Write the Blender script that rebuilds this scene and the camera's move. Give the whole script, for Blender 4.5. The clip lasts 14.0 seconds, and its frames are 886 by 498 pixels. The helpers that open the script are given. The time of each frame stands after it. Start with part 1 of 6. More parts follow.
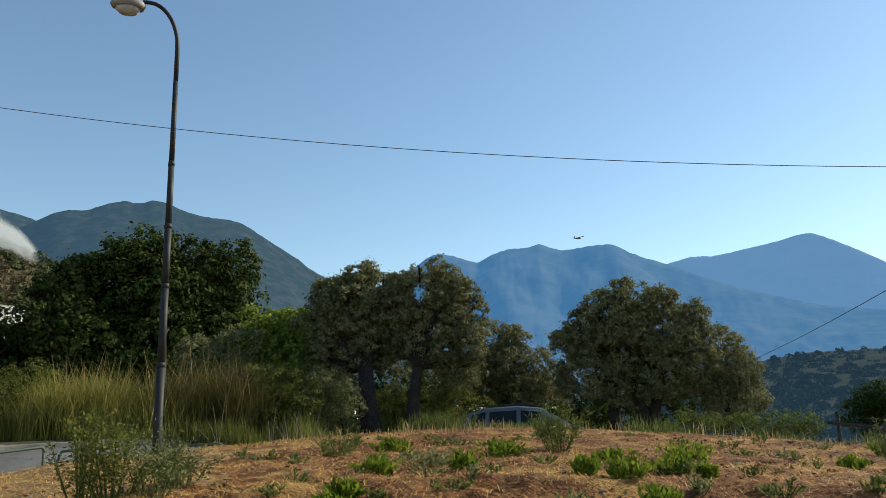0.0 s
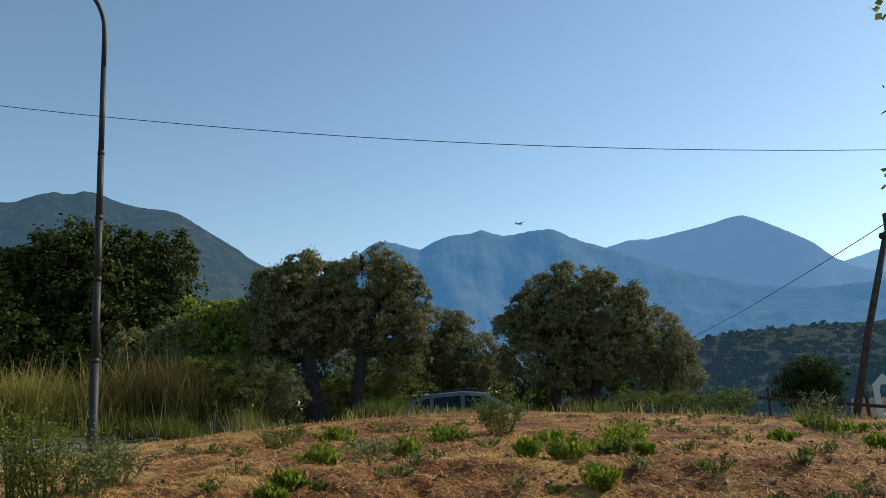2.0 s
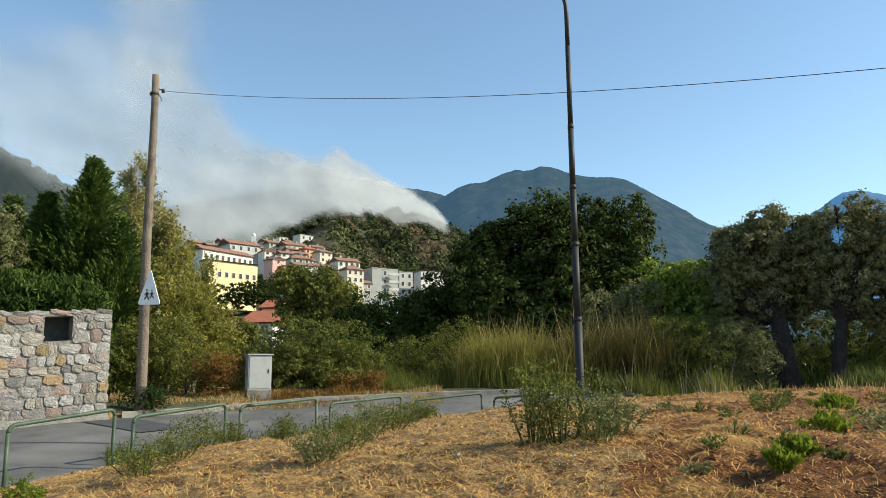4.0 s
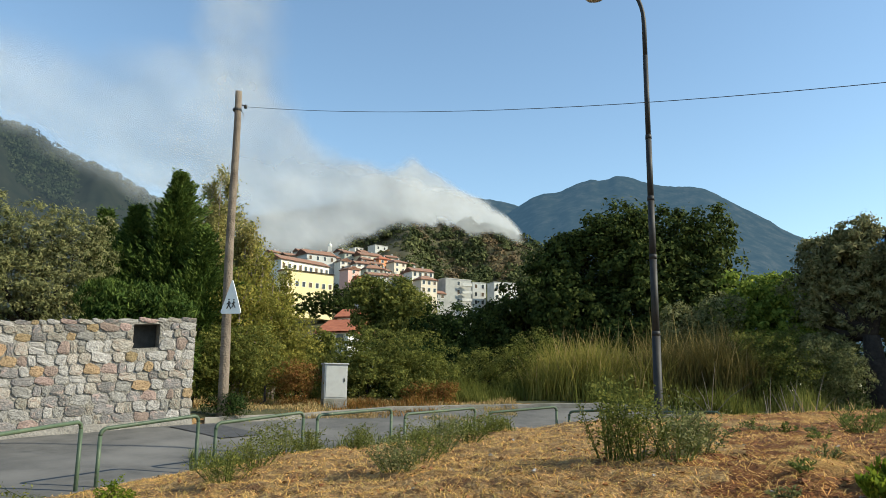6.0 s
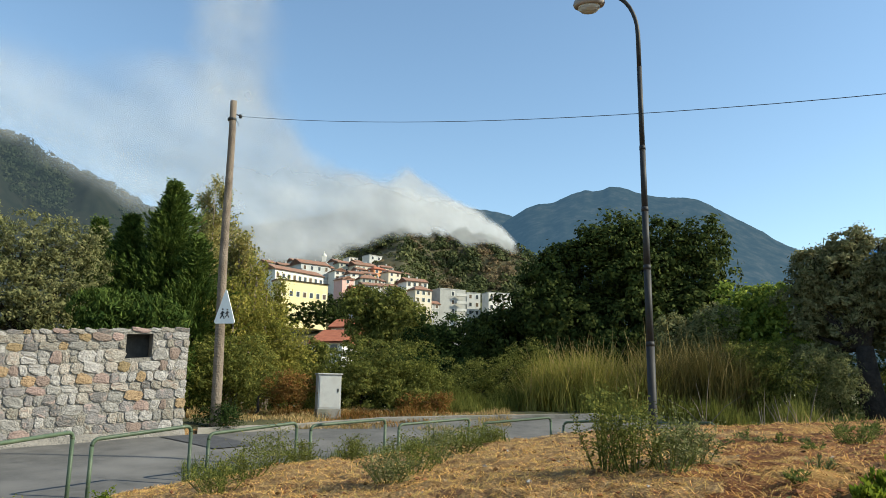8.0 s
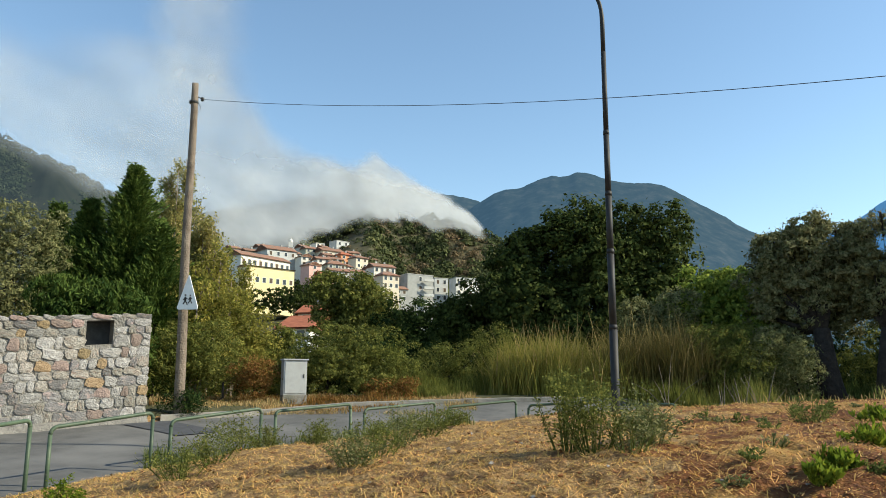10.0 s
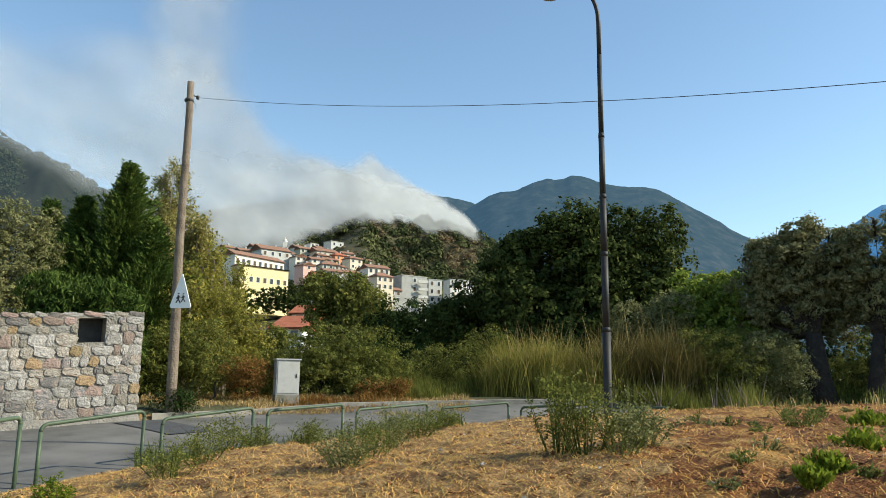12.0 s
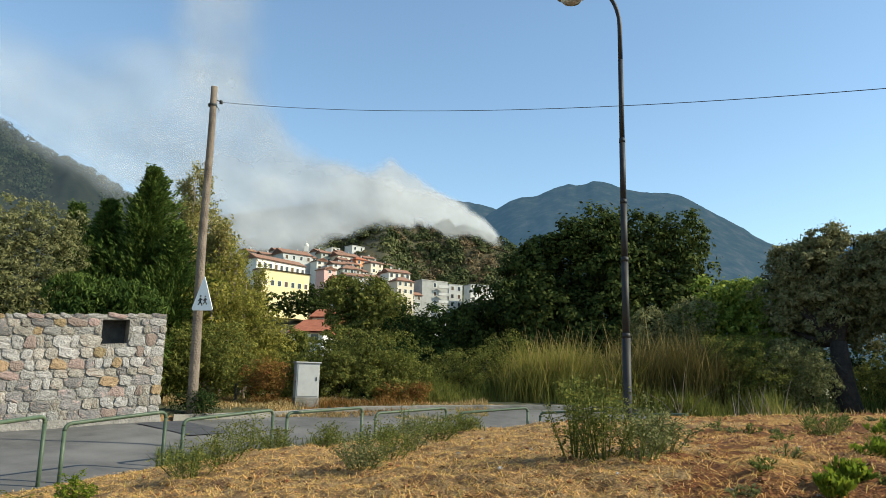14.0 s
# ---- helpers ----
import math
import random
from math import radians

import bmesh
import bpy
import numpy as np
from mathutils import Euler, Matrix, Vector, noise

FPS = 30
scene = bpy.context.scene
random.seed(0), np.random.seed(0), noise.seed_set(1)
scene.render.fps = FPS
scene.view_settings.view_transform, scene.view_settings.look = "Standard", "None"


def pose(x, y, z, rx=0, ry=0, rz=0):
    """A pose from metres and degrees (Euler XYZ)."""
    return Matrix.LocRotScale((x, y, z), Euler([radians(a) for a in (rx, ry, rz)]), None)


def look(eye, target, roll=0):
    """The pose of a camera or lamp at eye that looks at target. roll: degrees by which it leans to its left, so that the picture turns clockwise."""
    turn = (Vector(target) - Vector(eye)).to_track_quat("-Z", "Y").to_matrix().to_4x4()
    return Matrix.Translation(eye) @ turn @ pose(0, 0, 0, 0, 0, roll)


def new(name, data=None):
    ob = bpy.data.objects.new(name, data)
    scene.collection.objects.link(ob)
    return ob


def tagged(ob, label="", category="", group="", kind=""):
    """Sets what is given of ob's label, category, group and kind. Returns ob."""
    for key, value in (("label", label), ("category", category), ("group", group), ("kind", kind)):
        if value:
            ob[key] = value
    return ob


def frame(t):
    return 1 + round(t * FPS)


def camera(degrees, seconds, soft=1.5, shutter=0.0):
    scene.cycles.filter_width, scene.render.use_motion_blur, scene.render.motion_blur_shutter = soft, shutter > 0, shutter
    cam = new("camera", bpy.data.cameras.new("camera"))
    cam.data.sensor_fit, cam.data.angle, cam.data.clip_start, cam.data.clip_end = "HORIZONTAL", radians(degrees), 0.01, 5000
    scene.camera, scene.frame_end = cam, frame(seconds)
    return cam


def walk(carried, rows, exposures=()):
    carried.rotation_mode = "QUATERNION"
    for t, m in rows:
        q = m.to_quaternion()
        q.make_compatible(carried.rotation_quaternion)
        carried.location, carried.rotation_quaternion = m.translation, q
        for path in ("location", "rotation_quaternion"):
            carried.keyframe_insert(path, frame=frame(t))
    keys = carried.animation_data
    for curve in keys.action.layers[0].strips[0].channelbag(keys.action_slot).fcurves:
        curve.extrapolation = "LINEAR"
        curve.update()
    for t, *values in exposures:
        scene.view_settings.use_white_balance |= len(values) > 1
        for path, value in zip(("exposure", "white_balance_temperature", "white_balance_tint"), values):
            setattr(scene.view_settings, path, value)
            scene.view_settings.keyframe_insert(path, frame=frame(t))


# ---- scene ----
cam = camera(60.0, 14.0, soft=0.5)
PATH = [
    (0.0, pose(0.018, 0.490, 1.611, 102.54, 1.56, 0.40)),
    (0.5, pose(0.038, 0.504, 1.611, 102.19, 2.68, -3.35)),
    (1.0, pose(0.045, 0.504, 1.614, 101.74, 3.11, -4.12)),
    (1.5, pose(0.053, 0.501, 1.612, 101.52, 3.36, -3.76)),
    (2.0, pose(0.043, 0.505, 1.613, 101.40, 3.39, -3.59)),
    (2.5, pose(-0.020, 0.498, 1.596, 100.81, 3.73, 0.93)),
    (3.0, pose(-0.148, 0.473, 1.596, 99.69, 3.10, 11.33)),
    (3.5, pose(-0.225, 0.439, 1.597, 100.28, 1.87, 22.72)),
    (4.0, pose(-0.272, 0.419, 1.590, 99.71, 0.45, 29.03)),
    (6.5, pose(-0.290, 0.396, 1.619, 100.72, -0.75, 34.49)),
    (7.0, pose(-0.300, 0.394, 1.618, 101.03, -0.95, 34.33)),
    (7.5, pose(-0.295, 0.396, 1.616, 101.30, -1.00, 34.20)),
    (10.0, pose(-0.255, 0.436, 1.601, 100.17, -0.17, 31.60)),
    (10.5, pose(-0.258, 0.440, 1.592, 100.53, -1.26, 30.77)),
    (11.0, pose(-0.260, 0.437, 1.592, 100.43, -1.32, 30.63)),
    (11.5, pose(-0.255, 0.439, 1.592, 100.44, -0.86, 31.08)),
    (12.0, pose(-0.252, 0.442, 1.589, 100.30, -0.69, 31.09)),
    (12.5, pose(-0.250, 0.442, 1.596, 100.34, -0.83, 31.05)),
    (13.0, pose(-0.251, 0.438, 1.589, 100.61, -1.01, 31.10)),
    (13.5, pose(-0.242, 0.441, 1.584, 100.76, -0.93, 32.04)),
    (14.0, pose(-0.227, 0.436, 1.573, 100.65, -1.31, 32.54)),
]
walk(cam, PATH, exposures=[(0.0, 0.18, 6300, 2), (0.8, 0.06, 6300, 2), (2.2, 0.0, 6300, 2), (3.0, 0.13, 6300, 2), (4.0, 0.51, 6300, 2), (14.0, 0.54, 6300, 2)])

# ---------------------------------------------------------------- light
SUN_AZ, SUN_EL = -64.0, 33.0          # degrees, azimuth to the left of straight ahead is positive
world = bpy.data.worlds.new("sky")
scene.world = world
world.use_nodes = True
wn = world.node_tree.nodes
sky = wn.new("ShaderNodeTexSky")
sky.sky_type = "NISHITA"
sky.sun_disc = False
sky.sun_elevation = radians(SUN_EL)
sky.sun_rotation = radians(-SUN_AZ)
sky.altitude = 300
sky.air_density, sky.dust_density, sky.ozone_density = 1.05, 0.25, 0.7
wn["Background"].inputs["Strength"].default_value = 0.142
tone = wn.new("ShaderNodeHueSaturation")
tone.inputs["Hue"].default_value, tone.inputs["Saturation"].default_value = 0.499, 1.01
world.node_tree.links.new(sky.outputs["Color"], tone.inputs["Color"])
world.node_tree.links.new(tone.outputs["Color"], wn["Background"].inputs["Color"])

EYE = Vector((-0.1, 0.45, 1.61))
STAND_AZ, STAND_X, STAND_Y = [-180, 6, 17, 80, 180], [0.03, 0.03, -0.29, -0.29, 0.03], [0.50, 0.50, 0.39, 0.39, 0.50]


def P(az, r, z):
    """Place at azimuth az (degrees, left positive) and distance r from where one stands to look that way, height z above the eye's level."""
    a = radians(az)
    return Vector((float(np.interp(az, STAND_AZ, STAND_X)) - r * math.sin(a), float(np.interp(az, STAND_AZ, STAND_Y)) + r * math.cos(a), EYE.z + z))


def Q(az, r, el):
    """The same by elevation angle."""
    return P(az, r, r * math.tan(radians(el)))


sun_data = bpy.data.lights.new("sun", "SUN")
sun_data.energy, sun_data.angle, sun_data.color = 5.0, radians(0.55), (1.0, 0.885, 0.70)
sun = new("sun", sun_data)
sun.matrix_world = look(Q(SUN_AZ, 60, SUN_EL), EYE)

# ---------------------------------------------------------------- materials


def material(name, colors, scale=4.0, detail=6.0, rough=0.85, metal=0.0, bump=0.0, bump_scale=None, spots=None,
             island=0.0, objrand=0.0, translucent=0.0, spec=0.3, coords="Object", haze_glow=None):
    """Procedural surface: a noise ramp over colors, a second coarse scale of stains, bump, per-piece variation, and
    distance haze painted as emission.
    """
    m = bpy.data.materials.new(name)
    m.use_nodes = True
    nt = m.node_tree
    N, L = nt.nodes, nt.links
    bsdf = N["Principled BSDF"]
    bsdf.inputs["Roughness"].default_value = rough
    bsdf.inputs["Metallic"].default_value = metal
    bsdf.inputs["Specular IOR Level"].default_value = spec
    tc = N.new("ShaderNodeTexCoord")
    vec = tc.outputs[coords]
    if objrand:
        info = N.new("ShaderNodeObjectInfo")
        shift = N.new("ShaderNodeVectorMath")
        shift.operation = "MULTIPLY_ADD"
        L.new(info.outputs["Random"], shift.inputs[0])
        shift.inputs[1].default_value = (37.0, 53.0, 71.0)
        L.new(vec, shift.inputs[2])
        vec = shift.outputs[0]
    n1 = N.new("ShaderNodeTexNoise")
    n1.inputs["Scale"].default_value = scale
    n1.inputs["Detail"].default_value = detail
    n1.inputs["Roughness"].default_value = 0.65
    L.new(vec, n1.inputs["Vector"])
    ramp = N.new("ShaderNodeValToRGB")
    e = ramp.color_ramp.elements
    lo, hi = 0.3, 0.7
    e[0].position, e[0].color = lo, (*colors[0], 1)
    e[1].position, e[1].color = hi, (*colors[-1], 1)
    for i, c in enumerate(colors[1:-1]):
        x = e.new(lo + (hi - lo) * (i + 1) / (len(colors) - 1))
        x.color = (*c, 1)
    L.new(n1.outputs["Fac"], ramp.inputs["Fac"])
    col = ramp.outputs["Color"]
    if spots:
        color, sc, lo2, hi2 = spots
        n2 = N.new("ShaderNodeTexNoise")
        n2.inputs["Scale"].default_value = sc
        n2.inputs["Detail"].default_value = 5
        L.new(vec, n2.inputs["Vector"])
        mr = N.new("ShaderNodeMapRange")
        mr.inputs["From Min"].default_value, mr.inputs["From Max"].default_value = lo2, hi2
        L.new(n2.outputs["Fac"], mr.inputs["Value"])
        mix = N.new("ShaderNodeMix")
        mix.data_type = "RGBA"
        L.new(mr.outputs["Result"], mix.inputs["Factor"])
        L.new(col, mix.inputs["A"])
        mix.inputs["B"].default_value = (*color, 1)
        col = mix.outputs["Result"]
    if island or objrand:
        hsv = N.new("ShaderNodeHueSaturation")
        if island:
            rnd = N.new("ShaderNodeNewGeometry").outputs["Random Per Island"]
            amount = island
        else:
            rnd = info.outputs["Random"]
            amount = objrand
        mr = N.new("ShaderNodeMapRange")
        mr.inputs["To Min"].default_value, mr.inputs["To Max"].default_value = 1 - amount, 1 + amount
        L.new(rnd, mr.inputs["Value"])
        L.new(mr.outputs["Result"], hsv.inputs["Value"])
        mh = N.new("ShaderNodeMapRange")
        mh.inputs["To Min"].default_value, mh.inputs["To Max"].default_value = 0.5 + amount * 0.05, 0.5 - amount * 0.04
        L.new(rnd, mh.inputs["Value"])
        L.new(mh.outputs["Result"], hsv.inputs["Hue"])
        L.new(col, hsv.inputs["Color"])
        col = hsv.outputs["Color"]
    L.new(col, bsdf.inputs["Base Color"])
    if bump:
        nb = N.new("ShaderNodeTexNoise")
        nb.inputs["Scale"].default_value = bump_scale or scale * 4
        nb.inputs["Detail"].default_value = 6
        L.new(vec, nb.inputs["Vector"])
        b = N.new("ShaderNodeBump")
        b.inputs["Strength"].default_value = min(1.0, bump)
        b.inputs["Distance"].default_value = 0.05 * bump
        L.new(nb.outputs["Fac"], b.inputs["Height"])
        L.new(b.outputs["Normal"], bsdf.inputs["Normal"])
    out = bsdf.outputs[0]
    if translucent:
        tr = N.new("ShaderNodeBsdfTranslucent")
        L.new(col, tr.inputs["Color"])
        ms = N.new("ShaderNodeMixShader")
        ms.inputs[0].default_value = translucent
        L.new(out, ms.inputs[1])
        L.new(tr.outputs[0], ms.inputs[2])
        out = ms.outputs[0]
    # haze of distance, imitated by emission added to the surface
    if haze_glow:
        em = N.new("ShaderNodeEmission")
        em.inputs["Color"].default_value = (*haze_glow, 1)
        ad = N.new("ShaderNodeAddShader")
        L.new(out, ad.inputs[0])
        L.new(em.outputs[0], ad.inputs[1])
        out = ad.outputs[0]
    L.new(out, N["Material Output"].inputs["Surface"])
    return m


M_soil = material("dry_soil", [(0.050, 0.018, 0.006), (0.140, 0.051, 0.014), (0.27, 0.125, 0.036)], 3.4, 14, 0.95, bump=1.0,
                  bump_scale=24, spots=((0.35, 0.20, 0.058), 1.1, 0.50, 0.68))
M_strawsoil = material("straw_strewn_soil", [(0.11, 0.055, 0.022), (0.25, 0.150, 0.062), (0.40, 0.275, 0.125)], 7, 14, 0.95, bump=1.0, bump_scale=26,
                       spots=((0.12, 0.055, 0.024), 2.3, 0.56, 0.70))
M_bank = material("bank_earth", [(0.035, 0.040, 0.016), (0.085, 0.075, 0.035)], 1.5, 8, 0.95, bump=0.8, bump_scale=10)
M_straw = material("straw", [(0.56, 0.33, 0.085), (0.84, 0.57, 0.20)], 3, 4, 0.8, island=0.45, translucent=0.35)
M_litter = material("brown_litter", [(0.16, 0.055, 0.013), (0.42, 0.19, 0.052)], 3, 4, 0.9, island=0.45)
M_clod = material("clods", [(0.12, 0.048, 0.018), (0.28, 0.135, 0.055)], 8, 6, 0.95, island=0.4)
M_asphalt = material("asphalt", [(0.080, 0.077, 0.074), (0.130, 0.125, 0.118)], 3.0, 10, 0.9, bump=0.3, bump_scale=60,
                     spots=((0.175, 0.166, 0.155), 0.7, 0.45, 0.75))
M_patch = material("fresh_asphalt", [(0.045, 0.045, 0.05), (0.08, 0.08, 0.085)], 5, 8, 0.85, bump=0.3, bump_scale=60)
M_concrete = material("kerb_concrete", [(0.13, 0.12, 0.105), (0.27, 0.25, 0.22)], 3, 9, 0.9, bump=0.6, bump_scale=20,
                      spots=((0.12, 0.12, 0.09), 1.5, 0.5, 0.7))
M_mortar = material("mortar", [(0.15, 0.138, 0.122), (0.31, 0.285, 0.25)], 5, 10, 0.95, bump=1.0, bump_scale=22)
M_stone = material("limestone", [(0.18, 0.168, 0.158), (0.31, 0.290, 0.270), (0.48, 0.452, 0.415)], 5, 9, 0.9, bump=0.7, bump_scale=9,
                   objrand=0.28, spots=((0.24, 0.22, 0.20), 2.5, 0.52, 0.72))
M_stone_beige = material("beige_stone", [(0.18, 0.160, 0.136), (0.31, 0.278, 0.238), (0.44, 0.400, 0.345)], 6, 9, 0.9, bump=0.7, bump_scale=9, objrand=0.25, spots=((0.26, 0.20, 0.16), 3, 0.5, 0.7))
M_stone_dark = material("dark_grey_stone", [(0.13, 0.122, 0.118), (0.24, 0.222, 0.212)], 6, 9, 0.9, bump=0.7, bump_scale=9, objrand=0.25, spots=((0.33, 0.25, 0.22), 3, 0.52, 0.7))
M_stone_rose = material("rosy_stone", [(0.20, 0.145, 0.125), (0.33, 0.245, 0.21)], 6, 9, 0.9, bump=0.7, bump_scale=9, objrand=0.25)
M_stone_warm = material("ochre_stone", [(0.22, 0.150, 0.085), (0.36, 0.26, 0.15)], 5, 9, 0.9, bump=0.7, bump_scale=9, objrand=0.25)
M_green_pipe = material("green_paint", [(0.045, 0.070, 0.042), (0.085, 0.115, 0.070)], 6, 8, 0.5, bump=0.2, bump_scale=40,
                        spots=((0.20, 0.18, 0.13), 8, 0.62, 0.75), objrand=0.2)
M_lamp_pole = material("lamp_steel", [(0.014, 0.014, 0.015), (0.034, 0.033, 0.033)], 5, 8, 0.6, 0.0, bump=0.15, bump_scale=30)
M_lamp_head = material("lamp_head_grey", [(0.22, 0.19, 0.17), (0.32, 0.28, 0.25)], 5, 6, 0.55)
M_lamp_bowl = material("lamp_bowl", [(0.56, 0.54, 0.48), (0.70, 0.68, 0.61)], 6, 5, 0.25, translucent=0.4)
M_wood = material("weathered_wood", [(0.11, 0.085, 0.065), (0.25, 0.20, 0.155)], 3, 10, 0.9, bump=0.8, bump_scale=25)
M_darkwood = material("dark_wood", [(0.03, 0.026, 0.022), (0.08, 0.065, 0.05)], 4, 8, 0.9, bump=0.5)
M_bark = material("bark", [(0.014, 0.011, 0.009), (0.050, 0.038, 0.029)], 5, 10, 0.95, bump=1.0, bump_scale=12)
M_wire = material("wire", [(0.02, 0.02, 0.02), (0.04, 0.04, 0.04)], 4, 2, 0.6)
M_white = material("white_enamel", [(0.72, 0.72, 0.70), (0.84, 0.84, 0.82)], 6, 6, 0.45, spots=((0.55, 0.50, 0.42), 7, 0.6, 0.8))
M_black = material("black_paint", [(0.02, 0.02, 0.02), (0.05, 0.05, 0.05)], 6, 4, 0.6)
M_cabinet = material("cabinet_grey", [(0.31, 0.31, 0.305), (0.42, 0.42, 0.41)], 3, 8, 0.6, bump=0.15, spots=((0.30, 0.29, 0.27), 3, 0.52, 0.75))


def leafmat(name, a, b, island=0.5, translucent=0.36, scale=0.6):
    return material(name, [a, b], scale, 4, 0.8, island=island, translucent=translucent, spec=0.06)


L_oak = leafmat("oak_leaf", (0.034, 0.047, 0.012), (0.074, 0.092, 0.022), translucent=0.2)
L_olive = leafmat("olive_leaf", (0.128, 0.128, 0.056), (0.252, 0.236, 0.110), translucent=0.3)
L_light = leafmat("light_leaf", (0.150, 0.205, 0.036), (0.270, 0.320, 0.060), translucent=0.5)
L_mid = leafmat("shrub_leaf", (0.112, 0.124, 0.026), (0.210, 0.214, 0.056), translucent=0.45)
# leaf green darkened further to carry the shade of the undergrowth
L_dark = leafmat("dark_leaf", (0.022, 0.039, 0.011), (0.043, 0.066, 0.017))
L_conifer = leafmat("conifer_leaf", (0.040, 0.070, 0.016), (0.100, 0.140, 0.028), translucent=0.2)
L_poplar = leafmat("poplar_leaf", (0.225, 0.206, 0.062), (0.400, 0.350, 0.131), translucent=0.5)
L_yellow = leafmat("yellow_green_leaf", (0.195, 0.195, 0.039), (0.351, 0.312, 0.072), translucent=0.5)
L_grey = leafmat("grey_green_leaf", (0.137, 0.150, 0.058), (0.254, 0.247, 0.111), translucent=0.45)
L_rust = leafmat("rusty_leaf", (0.16, 0.085, 0.025), (0.30, 0.17, 0.05))
L_fresh = leafmat("fresh_leaf", (0.11, 0.155, 0.014), (0.21, 0.26, 0.030), translucent=0.45)
L_grass = leafmat("grass_blade", (0.083, 0.112, 0.027), (0.166, 0.185, 0.054), translucent=0.45)
L_cane = leafmat("cane_grass", (0.170, 0.165, 0.034), (0.330, 0.295, 0.080), translucent=0.42)
L_reed = leafmat("brownish_reed", (0.085, 0.078, 0.024), (0.185, 0.150, 0.055), translucent=0.3)
L_dry = leafmat("dry_grass", (0.30, 0.21, 0.085), (0.50, 0.37, 0.17), translucent=0.3)
L_scrub = leafmat("scrub", (0.040, 0.054, 0.020), (0.115, 0.122, 0.050), translucent=0.1, scale=0.03)
L_scrubdry = leafmat("dry_scrub", (0.105, 0.085, 0.045), (0.20, 0.145, 0.080), translucent=0.1, scale=0.03)
M_hill = material("hill_earth", [(0.035, 0.042, 0.018), (0.095, 0.075, 0.040)], 0.05, 8, 0.95)
# distant mountains: blue haze painted in as emission, stronger with distance
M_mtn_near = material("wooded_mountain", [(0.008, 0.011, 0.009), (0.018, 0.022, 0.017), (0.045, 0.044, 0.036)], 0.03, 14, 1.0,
                      haze_glow=(0.034, 0.067, 0.106), spec=0.0)
M_mtn_far = material("far_mountain", [(0.030, 0.040, 0.038), (0.075, 0.080, 0.070)], 0.008, 14, 1.0, haze_glow=(0.046, 0.138, 0.290), spec=0.0)
M_mtn_peak = material("hazy_mountain", [(0.025, 0.03, 0.03), (0.06, 0.065, 0.06)], 0.008, 14, 1.0, haze_glow=(0.105, 0.215, 0.395), spec=0.0)
M_mtn_vfar = material("farthest_mountain", [(0.05, 0.06, 0.06), (0.08, 0.09, 0.08)], 0.006, 10, 1.0, haze_glow=(0.16, 0.30, 0.50), spec=0.0)
# grey-blue haze over this dark mountainside, painted as emission
M_mtn_left = material("shaded_mountain", [(0.005, 0.008, 0.006), (0.018, 0.018, 0.012)], 0.03, 14, 1.0, haze_glow=(0.030, 0.040, 0.046), spec=0.0)
# bluish valley haze painted on the slope as emission
M_slope = material("valley_slope", [(0.022, 0.03, 0.016), (0.06, 0.055, 0.03)], 0.05, 10, 1.0, haze_glow=(0.012, 0.026, 0.048), spec=0.0)

# ---------------------------------------------------------------- mesh helpers


def link(name, me, mat, parent=None, label="", smooth=False):
    me.materials.append(mat)
    if smooth:
        me.polygons.foreach_set("use_smooth", np.ones(len(me.polygons), dtype=bool))
    ob = new(name, me)
    if parent is not None:
        ob.parent = parent
    if label:
        ob["label"] = label
    return ob


def part(name, bm, mat, parent=None, label="", smooth=False):
    me = bpy.data.meshes.new(name)
    bmesh.ops.recalc_face_normals(bm, faces=bm.faces)
    bm.to_mesh(me)
    bm.free()
    return link(name, me, mat, parent, label, smooth)


def quads(name, v, mat, parent=None, label="", smooth=False):
    """v: array (n, 4, 3): loose four-sided faces."""
    v = np.asarray(v, dtype=np.float32)
    n = len(v)
    me = bpy.data.meshes.new(name)
    me.vertices.add(n * 4)
    me.vertices.foreach_set("co", v.reshape(-1))
    me.loops.add(n * 4)
    me.loops.foreach_set("vertex_index", np.arange(n * 4, dtype=np.int32))
    me.polygons.add(n)
    me.polygons.foreach_set("loop_start", np.arange(0, n * 4, 4, dtype=np.int32))
    me.update(calc_edges=True)
    return link(name, me, mat, parent, label, smooth)


def sheet(name, grid, mat, parent=None, label="", smooth=True, closed=False):
    """grid: array (rows, cols, 3) joined into one surface."""
    g = np.asarray(grid, dtype=np.float64)
    a, b = g.shape[:2]
    idx = np.arange(a * b).reshape(a, b)
    if closed:
        idx = np.concatenate([idx, idx[:, :1]], axis=1)
    f = np.stack([idx[:-1, :-1], idx[:-1, 1:], idx[1:, 1:], idx[1:, :-1]], axis=-1).reshape(-1, 4)
    me = bpy.data.meshes.new(name)
    me.from_pydata(g.reshape(-1, 3).tolist(), [], f.tolist())
    return link(name, me, mat, parent, label, smooth)


def empty(name, place, label="", category="", group="", kind=""):
    ob = new(name)
    ob.location = place
    ob.empty_display_size = 0.1
    return tagged(ob, label, category, group, kind)


